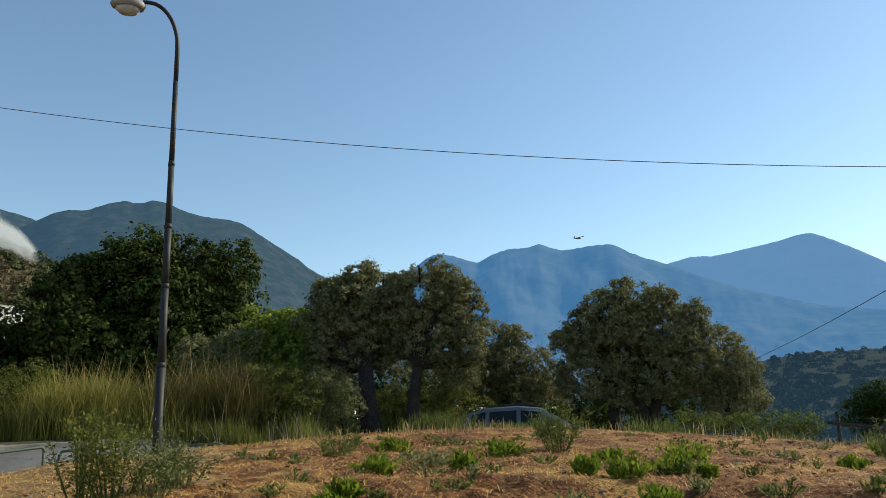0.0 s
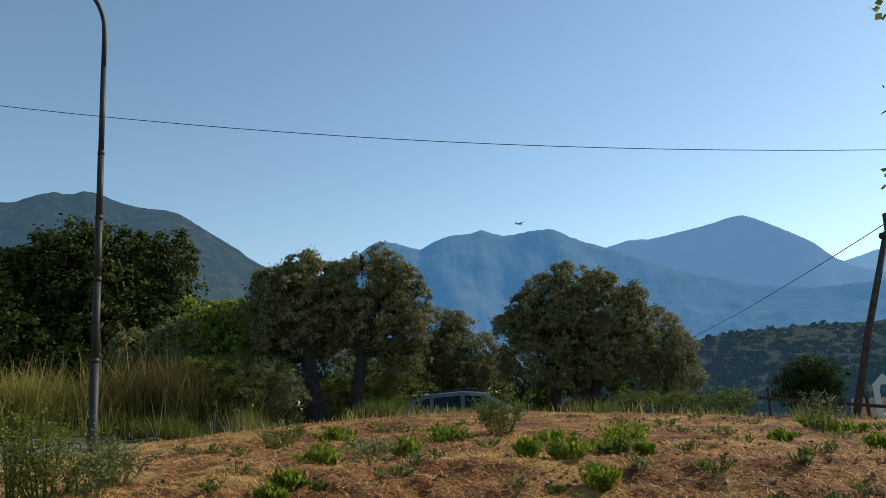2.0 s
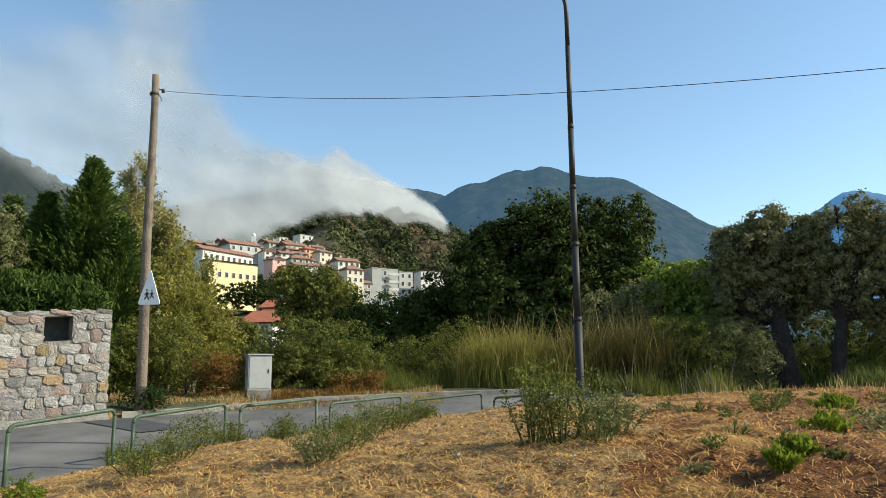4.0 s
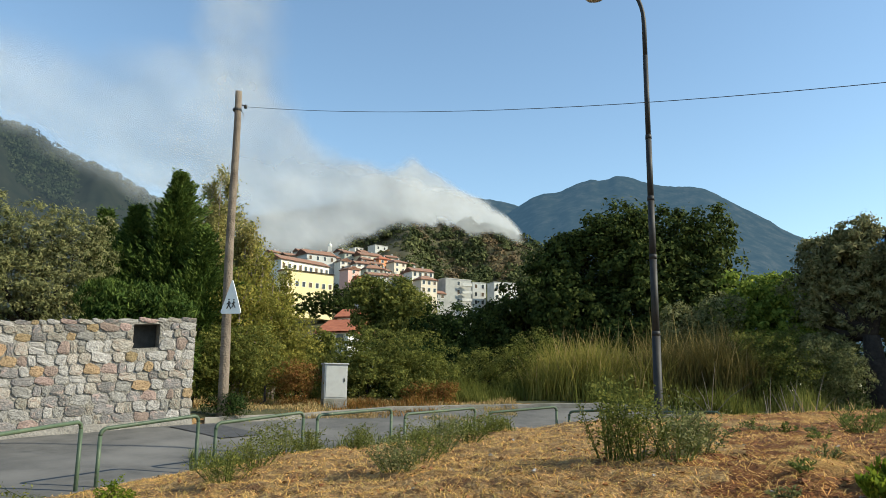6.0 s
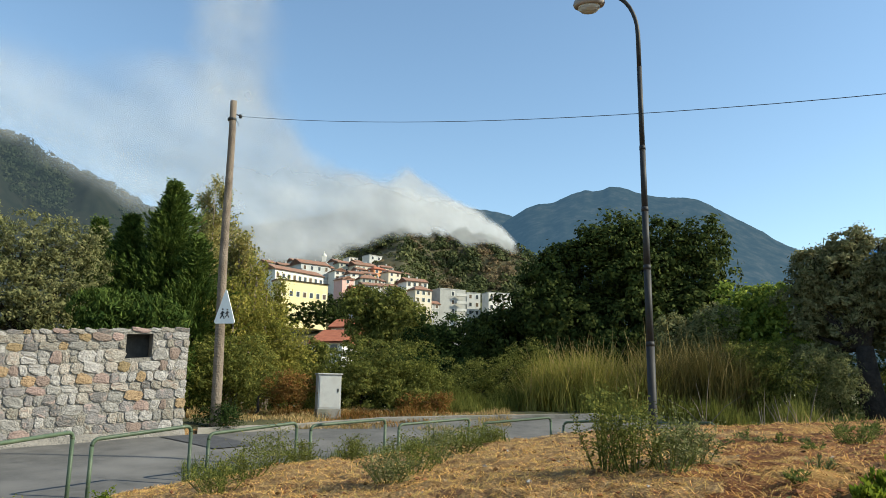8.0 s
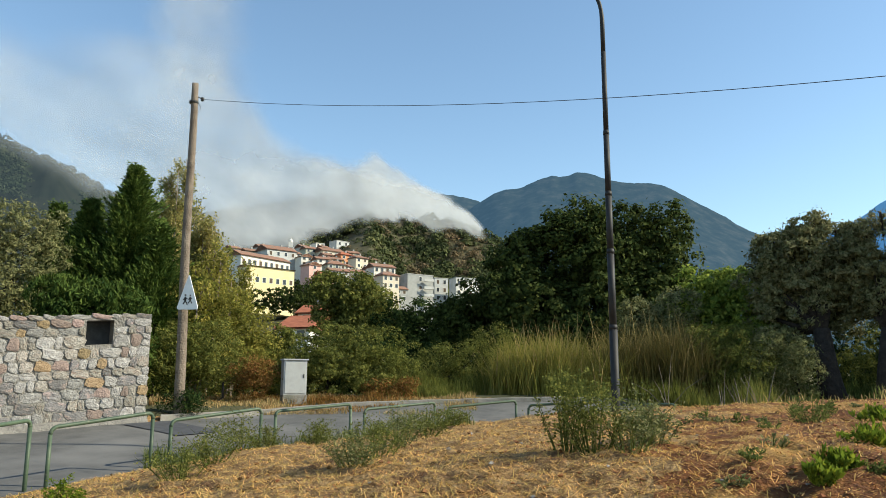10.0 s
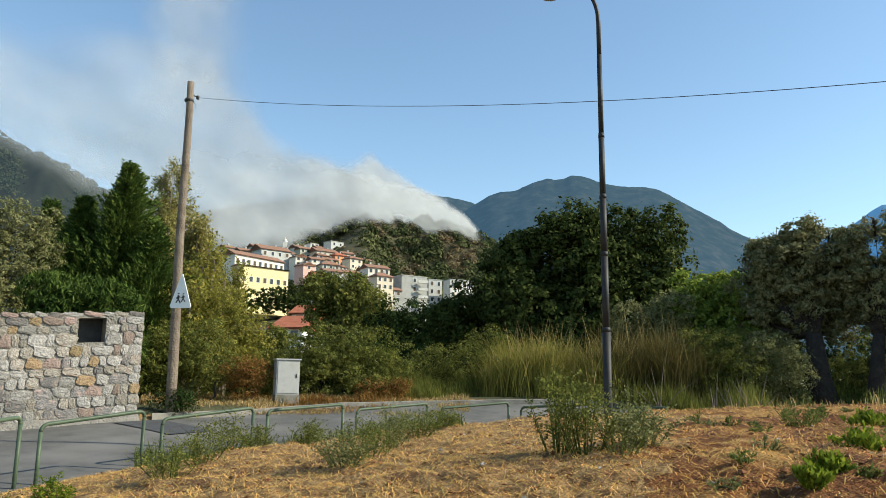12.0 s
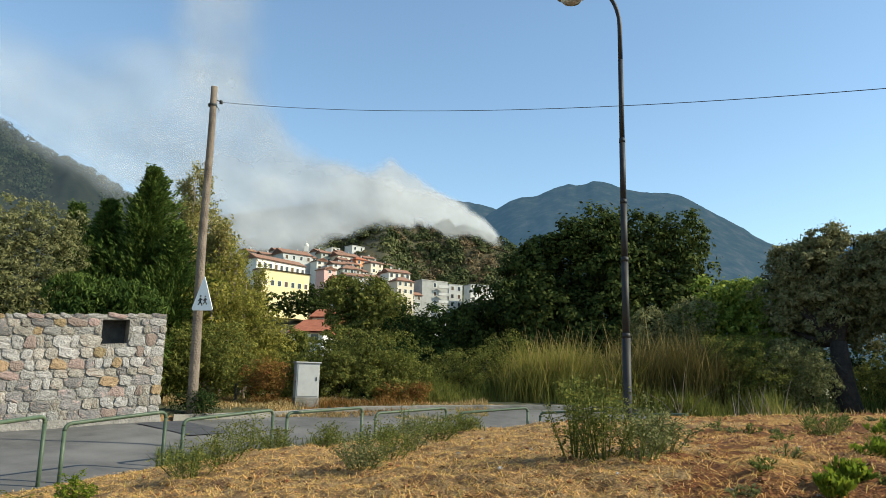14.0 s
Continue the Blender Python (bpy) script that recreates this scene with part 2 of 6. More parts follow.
def tube(bm, pts, radii, sides=8, cap=True):
    """A tapered tube along pts into bm."""
    pts = [Vector(p) for p in pts]
    rings = []
    for i, p in enumerate(pts):
        d = (pts[min(i + 1, len(pts) - 1)] - pts[max(i - 1, 0)]).normalized()
        u = d.cross(Vector((0.31, 0.2, 0.93)) if abs(d.z) < 0.9 else Vector((1, 0.1, 0))).normalized()
        w = d.cross(u)
        r = radii[i] if isinstance(radii, (list, tuple)) else radii
        rings.append([bm.verts.new(p + (u * math.cos(2 * math.pi * k / sides) + w * math.sin(2 * math.pi * k / sides)) * r) for k in range(sides)])
    for a, b in zip(rings, rings[1:]):
        for k in range(sides):
            bm.faces.new((a[k], a[(k + 1) % sides], b[(k + 1) % sides], b[k]))
    if cap:
        bm.faces.new(rings[0][::-1])
        bm.faces.new(rings[-1])


def box(bm, m, sx, sy, sz, bevel=0.0):
    """A box of that size whose base centre is at the origin of m."""
    r = bmesh.ops.create_cube(bm, size=1.0, matrix=m @ Matrix.Translation((0, 0, sz / 2)) @ Matrix.Diagonal((sx, sy, sz, 1)))
    if bevel:
        edges = list({e for v in r["verts"] for e in v.link_edges})
        bmesh.ops.bevel(bm, geom=edges, offset=bevel, segments=2, affect="EDGES", profile=0.5)


def local(ob, place):
    return Vector(place) - ob.location


RNG = np.random.default_rng(7)


def unit(n):
    v = RNG.normal(size=(n, 3))
    return v / np.linalg.norm(v, axis=1, keepdims=True)


def leaf_quads(c, size, aspect=0.45, lift=0.0, axis=None, face=None):
    """Rhombic leaves at the places c, each with its own turn; face: the way that their blades tend to face."""
    n = len(c)
    if face is not None:
        nrm = face + 0.55 * unit(n)
        a = np.cross(nrm, unit(n))
        a /= np.linalg.norm(a, axis=1, keepdims=True) + 1e-9
        b = np.cross(nrm, a)
        b /= np.linalg.norm(b, axis=1, keepdims=True) + 1e-9
        s = (size * RNG.uniform(0.6, 1.4, n))[:, None]
        return np.stack([c - a * s * 0.5, c + b * s * aspect * 0.5, c + a * s * 0.5, c - b * s * aspect * 0.5], axis=1)
    a = unit(n) if axis is None else axis + 0.45 * unit(n)
    a[:, 2] += lift
    a /= np.linalg.norm(a, axis=1, keepdims=True)
    b = np.cross(a, unit(n))
    b /= np.linalg.norm(b, axis=1, keepdims=True) + 1e-9
    s = (size * RNG.uniform(0.6, 1.4, n))[:, None]
    return np.stack([c - a * s * 0.5, c + b * s * aspect * 0.5, c + a * s * 0.5, c - b * s * aspect * 0.5], axis=1)


def crown_points(blobs, n, per=9, lobe=0.3, hollow=0.55, gap=0.0, freq=0.9, flat=0.88):
    """Leaf places on many small domed lobes that cover the outer part of lumpy blobs (place, radius), with twigs that stand out and a loose inner filling."""
    w = np.array([b[1] ** 2 for b in blobs])
    k = max(1, n // per)
    pick = RNG.choice(len(blobs), size=int(k * 1.7), p=w / w.sum())
    c = np.array([tuple(b[0]) for b in blobs])[pick]
    r = np.array([b[1] for b in blobs])[pick]
    d = unit(len(pick))
    f = 1 - hollow * RNG.uniform(0, 1, len(pick)) ** 2.0
    pos = c + d * (r * f)[:, None] * np.array([1, 1, flat])
    lump = np.array([noise.noise(Vector(p * freq)) for p in pos])
    pos = pos + d * (lump * 0.34 * r)[:, None]
    keep = lump > gap - 0.35 + 0.12 * RNG.normal(size=len(pos))
    pos, d = pos[keep][:k], d[keep][:k]
    q = np.repeat(lobe * RNG.uniform(0.55, 1.35, len(pos)), per)
    out = np.repeat(d, per, axis=0)
    way = unit(len(q)) + 0.55 * out + np.array([0, 0, 0.45])
    way /= np.linalg.norm(way, axis=1, keepdims=True) + 1e-9
    far = RNG.uniform(0, 1, len(q))
    dist = np.where(far > 0.90, RNG.uniform(1.0, 1.7, len(q)), RNG.uniform(0, 1, len(q)) ** 0.4)
    pts = np.repeat(pos, per, axis=0) + way * (q * dist)[:, None] * np.array([1, 1, 0.8])
    return pts, way * 1.1


def tree(base, blobs, n, leaf, mat, name="tree", label="", category="tree", trunk=0.2, per=9, spread=0.2, aspect=0.45, group="",
         hollow=0.55, gap=0.0, freq=0.9, stems=None, lift=0.0, bark=None):
    """A tree: trunk with limbs to every blob of the crown, and a crown of clumped leaves."""
    t = empty(name, base, label, category, group)
    bl = [(local(t, b[0]), b[1]) for b in blobs]
    bm = bmesh.new()
    centre = sum((b[0] for b in bl), Vector()) / len(bl)
    low = min(b[0].z - b[1] for b in bl)
    for s in (stems or [(0, 0)]):
        foot = Vector((s[0], s[1], -0.25))
        fork = Vector((s[0] * 1.4 + centre.x * 0.25, s[1] + centre.y * 0.2, max(0.5, low + 0.3 * (centre.z - low))))
        bend = (foot + fork) / 2 + Vector((0.12 * trunk * 4 * RNG.normal(), 0.1 * RNG.normal(), 0))
        tube(bm, [foot, foot * 0.6 + bend * 0.4 + Vector((0, 0, 0.1)), bend, fork], [trunk * 1.5, trunk * 1.1, trunk * 0.9, trunk * 0.7], 9)
        near = sorted(bl, key=lambda b: (b[0].xy - fork.xy).length)[:max(2, len(bl) // len(stems or [0]) + 1)]
        for c, r in near:
            mid = (fork + c) / 2 + Vector(RNG.normal(size=3) * 0.15 * r)
            tube(bm, [fork, mid, c + Vector((0, 0, 0.1 * r))], [trunk * 0.5 * min(1, r / 0.8) ** 1.5, trunk * 0.26 * min(1, r / 0.8) ** 1.5, trunk * 0.05 * min(1, r / 0.8)], 6)
            for _ in range(3):
                tip = c + Vector(unit(1)[0]) * r * 0.8
                tube(bm, [mid * 0.4 + c * 0.6, (c + tip) / 2 + Vector((0, 0, 0.1 * r)), tip], [trunk * 0.13, trunk * 0.08, trunk * 0.02], 5)
    part("trunk", bm, bark or M_bark, t, smooth=True)
    pts, face = crown_points(bl, n, per, spread * 1.55, hollow, gap, freq)
    quads("crown", leaf_quads(pts, leaf, aspect, lift, None, face), mat, t)
    return t


# ---------------------------------------------------------------- ground and road
AZ = [-180, -60, -40, -30, -20, -5, 5, 15, 23, 30, 38, 45, 53, 60, 75, 120, 180]
Z7 = [-1.3, -1.1, -0.85, -0.66, -0.57, -0.50, -0.50, -0.56, -0.64, -0.72, -0.86, -0.97, -1.15, -1.3, -1.4, -1.3, -1.3]
RC = [16, 16, 16, 16, 16, 17, 16.5, 14, 12.5, 12, 11.5, 10.5, 9.5, 9, 8.5, 12, 16]
ZC = [-1.3, -1.2, -0.82, -0.68, -0.47, -0.20, -0.22, -0.36, -0.44, -0.59, -0.76, -0.82, -1.08, -1.2, -1.4, -1.4, -1.3]
RN = [25, 25, 24, 23.5, 22.5, 21, 19.5, 17.6, 17.9, 17.2, 15.3, 13.8, 12.5, 11.3, 10.5, 20, 25]
ZN = [-3.2, -3.2, -3.2, -2.8, -2.1, -1.3, -1.15, -1.1, -1.1, -1.05, -1.1, -1.15, -1.28, -1.4, -1.6, -2.4, -3.2]
RF = [32, 32, 31, 30, 28, 26, 24.5, 23.5, 22.6, 22, 21, 19.5, 17.7, 17.4, 17, 26, 32]
ZF = [-3.2, -3.2, -3.2, -2.6, -1.9, -1.1, -0.8, -0.55, -0.43, -0.50, -0.58, -0.74, -0.80, -0.95, -1.3, -2.0, -3.2]
ZB = [-3, -3, -3, -2.0, -1.1, -0.45, -0.25, -0.20, -0.15, -0.20, -0.25, -0.30, -0.35, -0.4, -0.5, -1, -3]
ZV = [-9, -9, -9, -9, -7, -3.5, -2.5, -2, -2, -2, -2, -2, -2, -2, -2, -5, -9]


def at(table, az):
    return float(np.interp(az, AZ, table))


def ground_z(az, r, rough=True):
    """Height of the ground, from the eye's level, at azimuth and distance."""
    rf, zf, zb = at(RF, az), at(ZF, az), at(ZB, az)
    z = float(np.interp(r, [0, 2.5, 7, at(RC, az), at(RN, az) - 0.25, at(RN, az), rf, rf + 0.02, rf + 0.7, rf + 4, 60, 200, 900, 4900],
                        [-1.62, -1.5, at(Z7, az), at(ZC, az), at(ZN, az) + 0.03, at(ZN, az), zf, zf, zf * 0.45 + zb * 0.55, zb, at(ZV, az), at(ZV, az) * 2.5, -26, -40]))
    if rough and not at(RN, az) - 0.4 < r < rf + 0.1:
        p = P(az, r, 0)
        k = 1.0 if r > 5 else 0.5
        z += k * (0.045 * noise.noise(p * 0.9) + 0.045 * noise.noise(p * 3.1) + 0.045 * noise.noise(p * 7.0))
    return z


def G(az, r, up=0.0):
    return P(az, r, ground_z(az, r) + up)


cols = np.concatenate([np.arange(-180, -44, 6), np.arange(-42, 76, 0.5), np.arange(78, 180, 6)])
rows = np.concatenate([[0.0, 1.2, 2.4, 3.4], np.arange(4.2, 20, 0.13), np.arange(20, 32, 0.4), np.geomspace(32, 4900, 36)])
grid = np.array([[tuple(G(a, r)) for a in cols] for r in rows])
ground = sheet("ground", grid, M_soil, closed=True)
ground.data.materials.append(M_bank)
ground.data.materials.append(M_strawsoil)
nc = len(cols)
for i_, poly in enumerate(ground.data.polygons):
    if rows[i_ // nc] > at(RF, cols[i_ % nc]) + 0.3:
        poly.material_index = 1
    elif cols[i_ % nc] + 9 * noise.noise(poly.center * 0.7) + 5 * noise.noise(poly.center * 3.0) > 14.0:
        poly.material_index = 2
tagged(ground, "dry reddish soil field strewn with straw", "ground", kind="structure")

azr = np.arange(-46, 84, 1.0)
road = sheet("road", [[tuple(P(a, at(RN, a) + (at(RF, a) - at(RN, a)) * k, at(ZN, a) + (at(ZF, a) - at(ZN, a)) * k + 0.02 + 0.012 * noise.noise(Vector((a * 0.3, k * 5, 0)))))
                       for a in azr] for k in np.linspace(0, 1, 9)], M_asphalt)
tagged(road, "worn grey asphalt road curving behind the field", "road", kind="structure")


def road_p(az, k, up=0.03):
    return P(az, at(RN, az) + (at(RF, az) - at(RN, az)) * k, at(ZN, az) + (at(ZF, az) - at(ZN, az)) * k + 0.02 + up)


patch_grid = [[tuple(road_p(53.6 - 3.0 * u - 3.6 * v, 0.97 - 0.42 * v, 0.018)) for u in np.linspace(0, 1, 9)] for v in np.linspace(0, 1, 9)]
tagged(sheet("asphalt_patch", patch_grid, M_patch), "darker patch of newer asphalt on the road", "road patch", kind="structure")

# kerb of concrete along the far side of the road
ka = np.arange(8.0, 51.6, 0.6)
prof = ((0.0, -0.05), (0.02, 0.12), (0.05, 0.14), (0.18, 0.14), (0.22, 0.12), (0.24, -0.1))
kerb = sheet("kerb", [[tuple(P(a, at(RF, a) + dx, at(ZF, a) + 0.02 + dz + 0.02 * noise.noise(Vector((a * 0.9, 0, 3))) * (dz > 0))) for a in ka] for dx, dz in prof],
             M_concrete, smooth=False)
tagged(kerb, "low weathered concrete kerb along the road", "kerb", kind="structure")

# ---------------------------------------------------------------- mountains and hills


def ridge(name, r, profile, foot, mat, label, step=0.16, inner=0.5, rowsn=40, relief=0.05, jag=0.06, seed=0.0, sharp=1.25):
    """A mountain whose skyline passes through (azimuth, elevation) points at distance r and falls towards the viewer down to elevation foot."""
    pa = [p[0] for p in profile]
    pe = [p[1] for p in profile]
    az = np.arange(min(pa), max(pa) + step, step)
    top = np.interp(az, pa[::-1] if pa[0] > pa[-1] else pa, pe[::-1] if pa[0] > pa[-1] else pe)
    soft = np.convolve(np.pad(top, 3, mode="edge"), np.ones(7) / 7, mode="valid") * 0.6 + top * 0.4
    g = []
    for k in np.linspace(-0.25, 1, rowsn):
        rr = r * (1 - inner * k)
        row = []
        for a, e in zip(az, soft):
            e = e + jag * noise.fractal(Vector((a * 1.7, seed, 0)), 0.8, 2.0, 5) * max(0.0, 1 - 6 * abs(k))
            h = r * math.tan(radians(e))
            h0 = r * (1 - inner) * math.tan(radians(foot))
            if k < 0:
                z = h * (1 + 1.2 * k)
            else:
                fall = (1 - k) ** (float(np.interp(a, *sharp)) if isinstance(sharp, tuple) else sharp)
                gully = noise.fractal(Vector((a * 0.16 + k * 0.9, k * 1.6 + seed, 1.7)), 0.95, 2.2, 6)
                z = h0 + (h - h0) * (fall + relief * gully * min(1, 5 * k) * (1 - k))
                z = min(z, rr * math.tan(radians(e)) - 0.004 * r * k)
            row.append(tuple(P(a, rr, z)))
        g.append(row)
    ob = sheet(name, g, mat)
    return tagged(ob, label, "mountain", kind="structure")


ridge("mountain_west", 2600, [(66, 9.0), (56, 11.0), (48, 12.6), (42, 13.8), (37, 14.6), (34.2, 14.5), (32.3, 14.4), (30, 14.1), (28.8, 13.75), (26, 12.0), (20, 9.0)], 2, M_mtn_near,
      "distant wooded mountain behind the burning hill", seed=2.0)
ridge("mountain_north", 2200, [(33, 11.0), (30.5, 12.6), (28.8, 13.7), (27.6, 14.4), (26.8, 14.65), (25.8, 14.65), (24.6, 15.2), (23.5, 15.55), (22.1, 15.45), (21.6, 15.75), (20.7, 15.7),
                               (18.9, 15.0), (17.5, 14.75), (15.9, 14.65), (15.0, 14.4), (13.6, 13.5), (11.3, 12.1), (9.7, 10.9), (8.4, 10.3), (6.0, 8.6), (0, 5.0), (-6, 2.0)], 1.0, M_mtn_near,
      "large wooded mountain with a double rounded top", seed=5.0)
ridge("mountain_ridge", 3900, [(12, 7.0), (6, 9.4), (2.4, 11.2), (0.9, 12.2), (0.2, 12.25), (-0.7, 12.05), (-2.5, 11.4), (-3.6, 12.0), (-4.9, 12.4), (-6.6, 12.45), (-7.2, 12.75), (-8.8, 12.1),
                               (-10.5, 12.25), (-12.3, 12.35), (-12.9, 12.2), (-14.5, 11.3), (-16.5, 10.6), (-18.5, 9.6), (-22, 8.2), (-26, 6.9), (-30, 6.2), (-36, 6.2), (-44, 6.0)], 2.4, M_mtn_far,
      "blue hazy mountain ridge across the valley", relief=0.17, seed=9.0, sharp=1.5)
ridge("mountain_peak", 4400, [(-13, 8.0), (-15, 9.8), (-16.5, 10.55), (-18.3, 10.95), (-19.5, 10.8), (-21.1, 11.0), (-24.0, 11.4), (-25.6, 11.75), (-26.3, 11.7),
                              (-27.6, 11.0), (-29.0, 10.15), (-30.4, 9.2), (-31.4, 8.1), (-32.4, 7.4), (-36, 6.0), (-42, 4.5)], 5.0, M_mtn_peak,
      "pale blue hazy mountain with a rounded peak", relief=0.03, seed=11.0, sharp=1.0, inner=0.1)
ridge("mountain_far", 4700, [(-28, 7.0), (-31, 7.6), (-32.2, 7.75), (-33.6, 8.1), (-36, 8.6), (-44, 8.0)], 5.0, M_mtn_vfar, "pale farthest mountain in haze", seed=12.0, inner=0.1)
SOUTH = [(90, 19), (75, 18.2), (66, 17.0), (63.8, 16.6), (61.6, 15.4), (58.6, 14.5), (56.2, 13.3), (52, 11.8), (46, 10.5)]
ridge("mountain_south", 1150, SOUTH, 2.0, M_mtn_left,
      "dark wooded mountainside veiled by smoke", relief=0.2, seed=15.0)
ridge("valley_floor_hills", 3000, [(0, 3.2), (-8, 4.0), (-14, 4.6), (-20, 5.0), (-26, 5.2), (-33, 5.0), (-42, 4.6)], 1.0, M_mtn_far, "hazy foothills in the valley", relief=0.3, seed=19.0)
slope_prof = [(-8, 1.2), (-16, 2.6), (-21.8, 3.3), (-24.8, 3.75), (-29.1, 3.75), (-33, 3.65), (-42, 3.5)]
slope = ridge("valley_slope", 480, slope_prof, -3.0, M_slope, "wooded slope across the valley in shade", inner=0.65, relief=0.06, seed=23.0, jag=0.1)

HILL = [(52, 8.2), (48, 9.6), (44.0, 10.5), (40.7, 11.6), (38.6, 12.7), (37.3, 12.9), (36.0, 12.55), (34.0, 12.5), (32.1, 12.5), (30.2, 12.0), (28.3, 11.2), (26.8, 10.3), (25.3, 9.0), (22, 6.5), (18, 3.5)]
HR = 460.0
HSHARP = ([33.5, 37.0], [2.3, 1.1])
hill = ridge("town_hill", HR, HILL, 2.2, M_hill, "scrub-covered hill with a burning crest", inner=0.55, relief=0.10, seed=31.0, jag=0.1, sharp=HSHARP)


def ridge_point(profile, r, foot, inner, sharp, az, k):
    e = float(np.interp(-az, [-p[0] for p in profile], [p[1] for p in profile]))
    h, h0 = r * math.tan(radians(e)), r * (1 - inner) * math.tan(radians(foot))
    return P(az, r * (1 - inner * k), h0 + (h - h0) * (1 - k) ** (float(np.interp(az, *sharp)) if isinstance(sharp, tuple) else sharp))


def clumps(name, places, sizes, mat, label, leaf=1.0, per=38):
    """Scrub seen from afar: every clump is a tuft of many small leafy faces."""
    c = np.repeat(np.array([tuple(p) for p in places]), per, axis=0)
    s = np.repeat(np.array(sizes), per)
    d = unit(len(c))
    d[:, 2] = np.abs(d[:, 2]) * 0.9 - 0.15
    c = c + d * (s * RNG.uniform(0.6, 1.0, len(c)))[:, None]
    v = leaf_quads(c, 1.0, 0.8, 0.0, None, d)
    mid = v.mean(axis=1, keepdims=True)
    v = mid + (v - mid) * (s * leaf)[:, None, None]
    ob = quads(name, v, mat)
    return tagged(ob, label, "scrub", kind="stuff")


green, dry = [], []
for _ in range(4200):
    az, k = RNG.uniform(23.0, 44.0), RNG.uniform(0.0, 1.0) ** 1.2 * 0.95
    small = 1.0
    if 37.2 < az and k > 0.2:
        if RNG.uniform() > 0.35:
            continue
        small = 0.45
    p = ridge_point(HILL, HR, 2.2, 0.55, HSHARP, az, k)
    target = dry if noise.noise(Vector((az * 0.55, k * 6, 4.0))) > 0.02 + 0.25 * RNG.uniform() else green
    target.append((p, small * (1.1 + 4.2 * RNG.uniform() ** 1.8)))
clumps("hill_scrub", [p for p, s in green], [s for p, s in green], L_scrub, "green scrub and small trees on the hill", 0.34, 60)
clumps("dry_hill_scrub", [p for p, s in dry], [s * 0.8 for p, s in dry], L_scrubdry, "browned dry scrub on the burning hill", 0.34, 52)
pl = []
for _ in range(1900):
    az, k = RNG.uniform(-42, -14), RNG.uniform(0, 1) ** 0.8
    if noise.noise(Vector((az * 0.5, k * 7, 9.0))) < 0.36:
        pl.append((ridge_point(slope_prof, 480, -3.0, 0.65, 1.25, az, k), RNG.uniform(1.3, 3.4)))
# scrub gets the same bluish haze as its slope, added as emission
L_slope = material("slope_scrub", [(0.016, 0.026, 0.012), (0.034, 0.044, 0.020)], 0.04, 4, 0.9, island=0.35, spec=0.0, haze_glow=(0.012, 0.025, 0.044))
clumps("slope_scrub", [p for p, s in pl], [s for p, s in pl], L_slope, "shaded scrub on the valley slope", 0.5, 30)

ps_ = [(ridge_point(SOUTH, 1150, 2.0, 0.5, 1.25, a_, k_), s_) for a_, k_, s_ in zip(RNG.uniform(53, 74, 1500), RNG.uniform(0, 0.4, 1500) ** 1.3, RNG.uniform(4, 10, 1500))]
# woods carry the haze of their mountainside as emission too
L_south = material("mountain_wood", [(0.010, 0.017, 0.009), (0.040, 0.044, 0.024)], 0.02, 4, 0.95, island=0.4, spec=0.0, haze_glow=(0.026, 0.036, 0.043))
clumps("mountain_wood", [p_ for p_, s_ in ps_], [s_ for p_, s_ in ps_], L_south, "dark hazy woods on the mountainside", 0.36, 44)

# ---------------------------------------------------------------- smoke of the fire


def smoke_density(az, el, seed):
    """Share of light that the plume stops: it leaves the crest of the hill, then widens, rises and thins as the wind carries it off."""
    s = az - 28.2                              # degrees away from the source
    if s < 0:
        return 0.0
    n = noise.fractal(Vector((az * 0.11, el * 0.16, seed)), 1.0, 2.0, 3)
    n2 = noise.fractal(Vector((az * 0.42 + seed, el * 0.5, seed + 9)), 0.9, 2.1, 4)
    grow = min(1.0, s / 14)
    upper = float(np.interp(s, [0, 1.3, 5.3, 9.4, 12.8, 15.4, 17.2, 20, 22, 25, 27, 33, 38, 47], [11.3, 12.7, 14.6, 15.8, 16.9, 18.0, 19.6, 21.6, 22.6, 22.8, 23.2, 23.0, 23.4, 24]))
    lower = float(np.interp(s, [0, 2.6, 6.8, 10.3, 11.9, 15.1, 18.7, 26.8, 30.6, 35, 38, 47], [10.8, 11.6, 12.3, 12.2, 11.0, 9.5, 9.3, 12.2, 13.9, 15.6, 16.6, 17.5]))
    soft_u = float(np.interp(s, [0, 8, 14, 24, 47], [0.3, 0.75, 1.6, 3.6, 6.0]))
    edge_u = (upper + (0.5 + 1.6 * grow) * n + 0.55 * n2 * min(1, s / 4) - el) / soft_u + 0.3
    edge_l = (el - lower - 0.9 * n2 * min(1, s / 5)) / float(np.interp(s, [0, 10, 20, 47], [0.25, 0.6, 1.5, 2.6])) + 0.2
    ease = lambda x: (lambda c: c * c * (3 - 2 * c))(max(0.0, min(1.0, x)))
    body = ease(edge_u) * ease(edge_l) * float(np.interp(s, [0, 3, 8, 14, 20, 27, 38, 47], [0.985, 0.99, 0.985, 0.95, 0.80, 0.56, 0.46, 0.40]))
    body *= (0.94 + 0.14 * n2 + 0.12 * n) * (1 - 0.45 * grow * ease((el - lower - 3) / 9))
    side = (s - 21.6 - 0.16 * (el - 24) - 1.3 * n - 0.5 * n2)
    column = ease(1.35 - abs(side) / (2.5 + 0.9 * (side > 0))) * ease((el - 18) / 4) * ease((36 - el) / 8) * (0.36 + 0.18 * n2)
    return max(0.0, min(0.985, 1 - (1 - max(0.0, body) * ease(s / 0.7)) * (1 - max(0.0, column))))


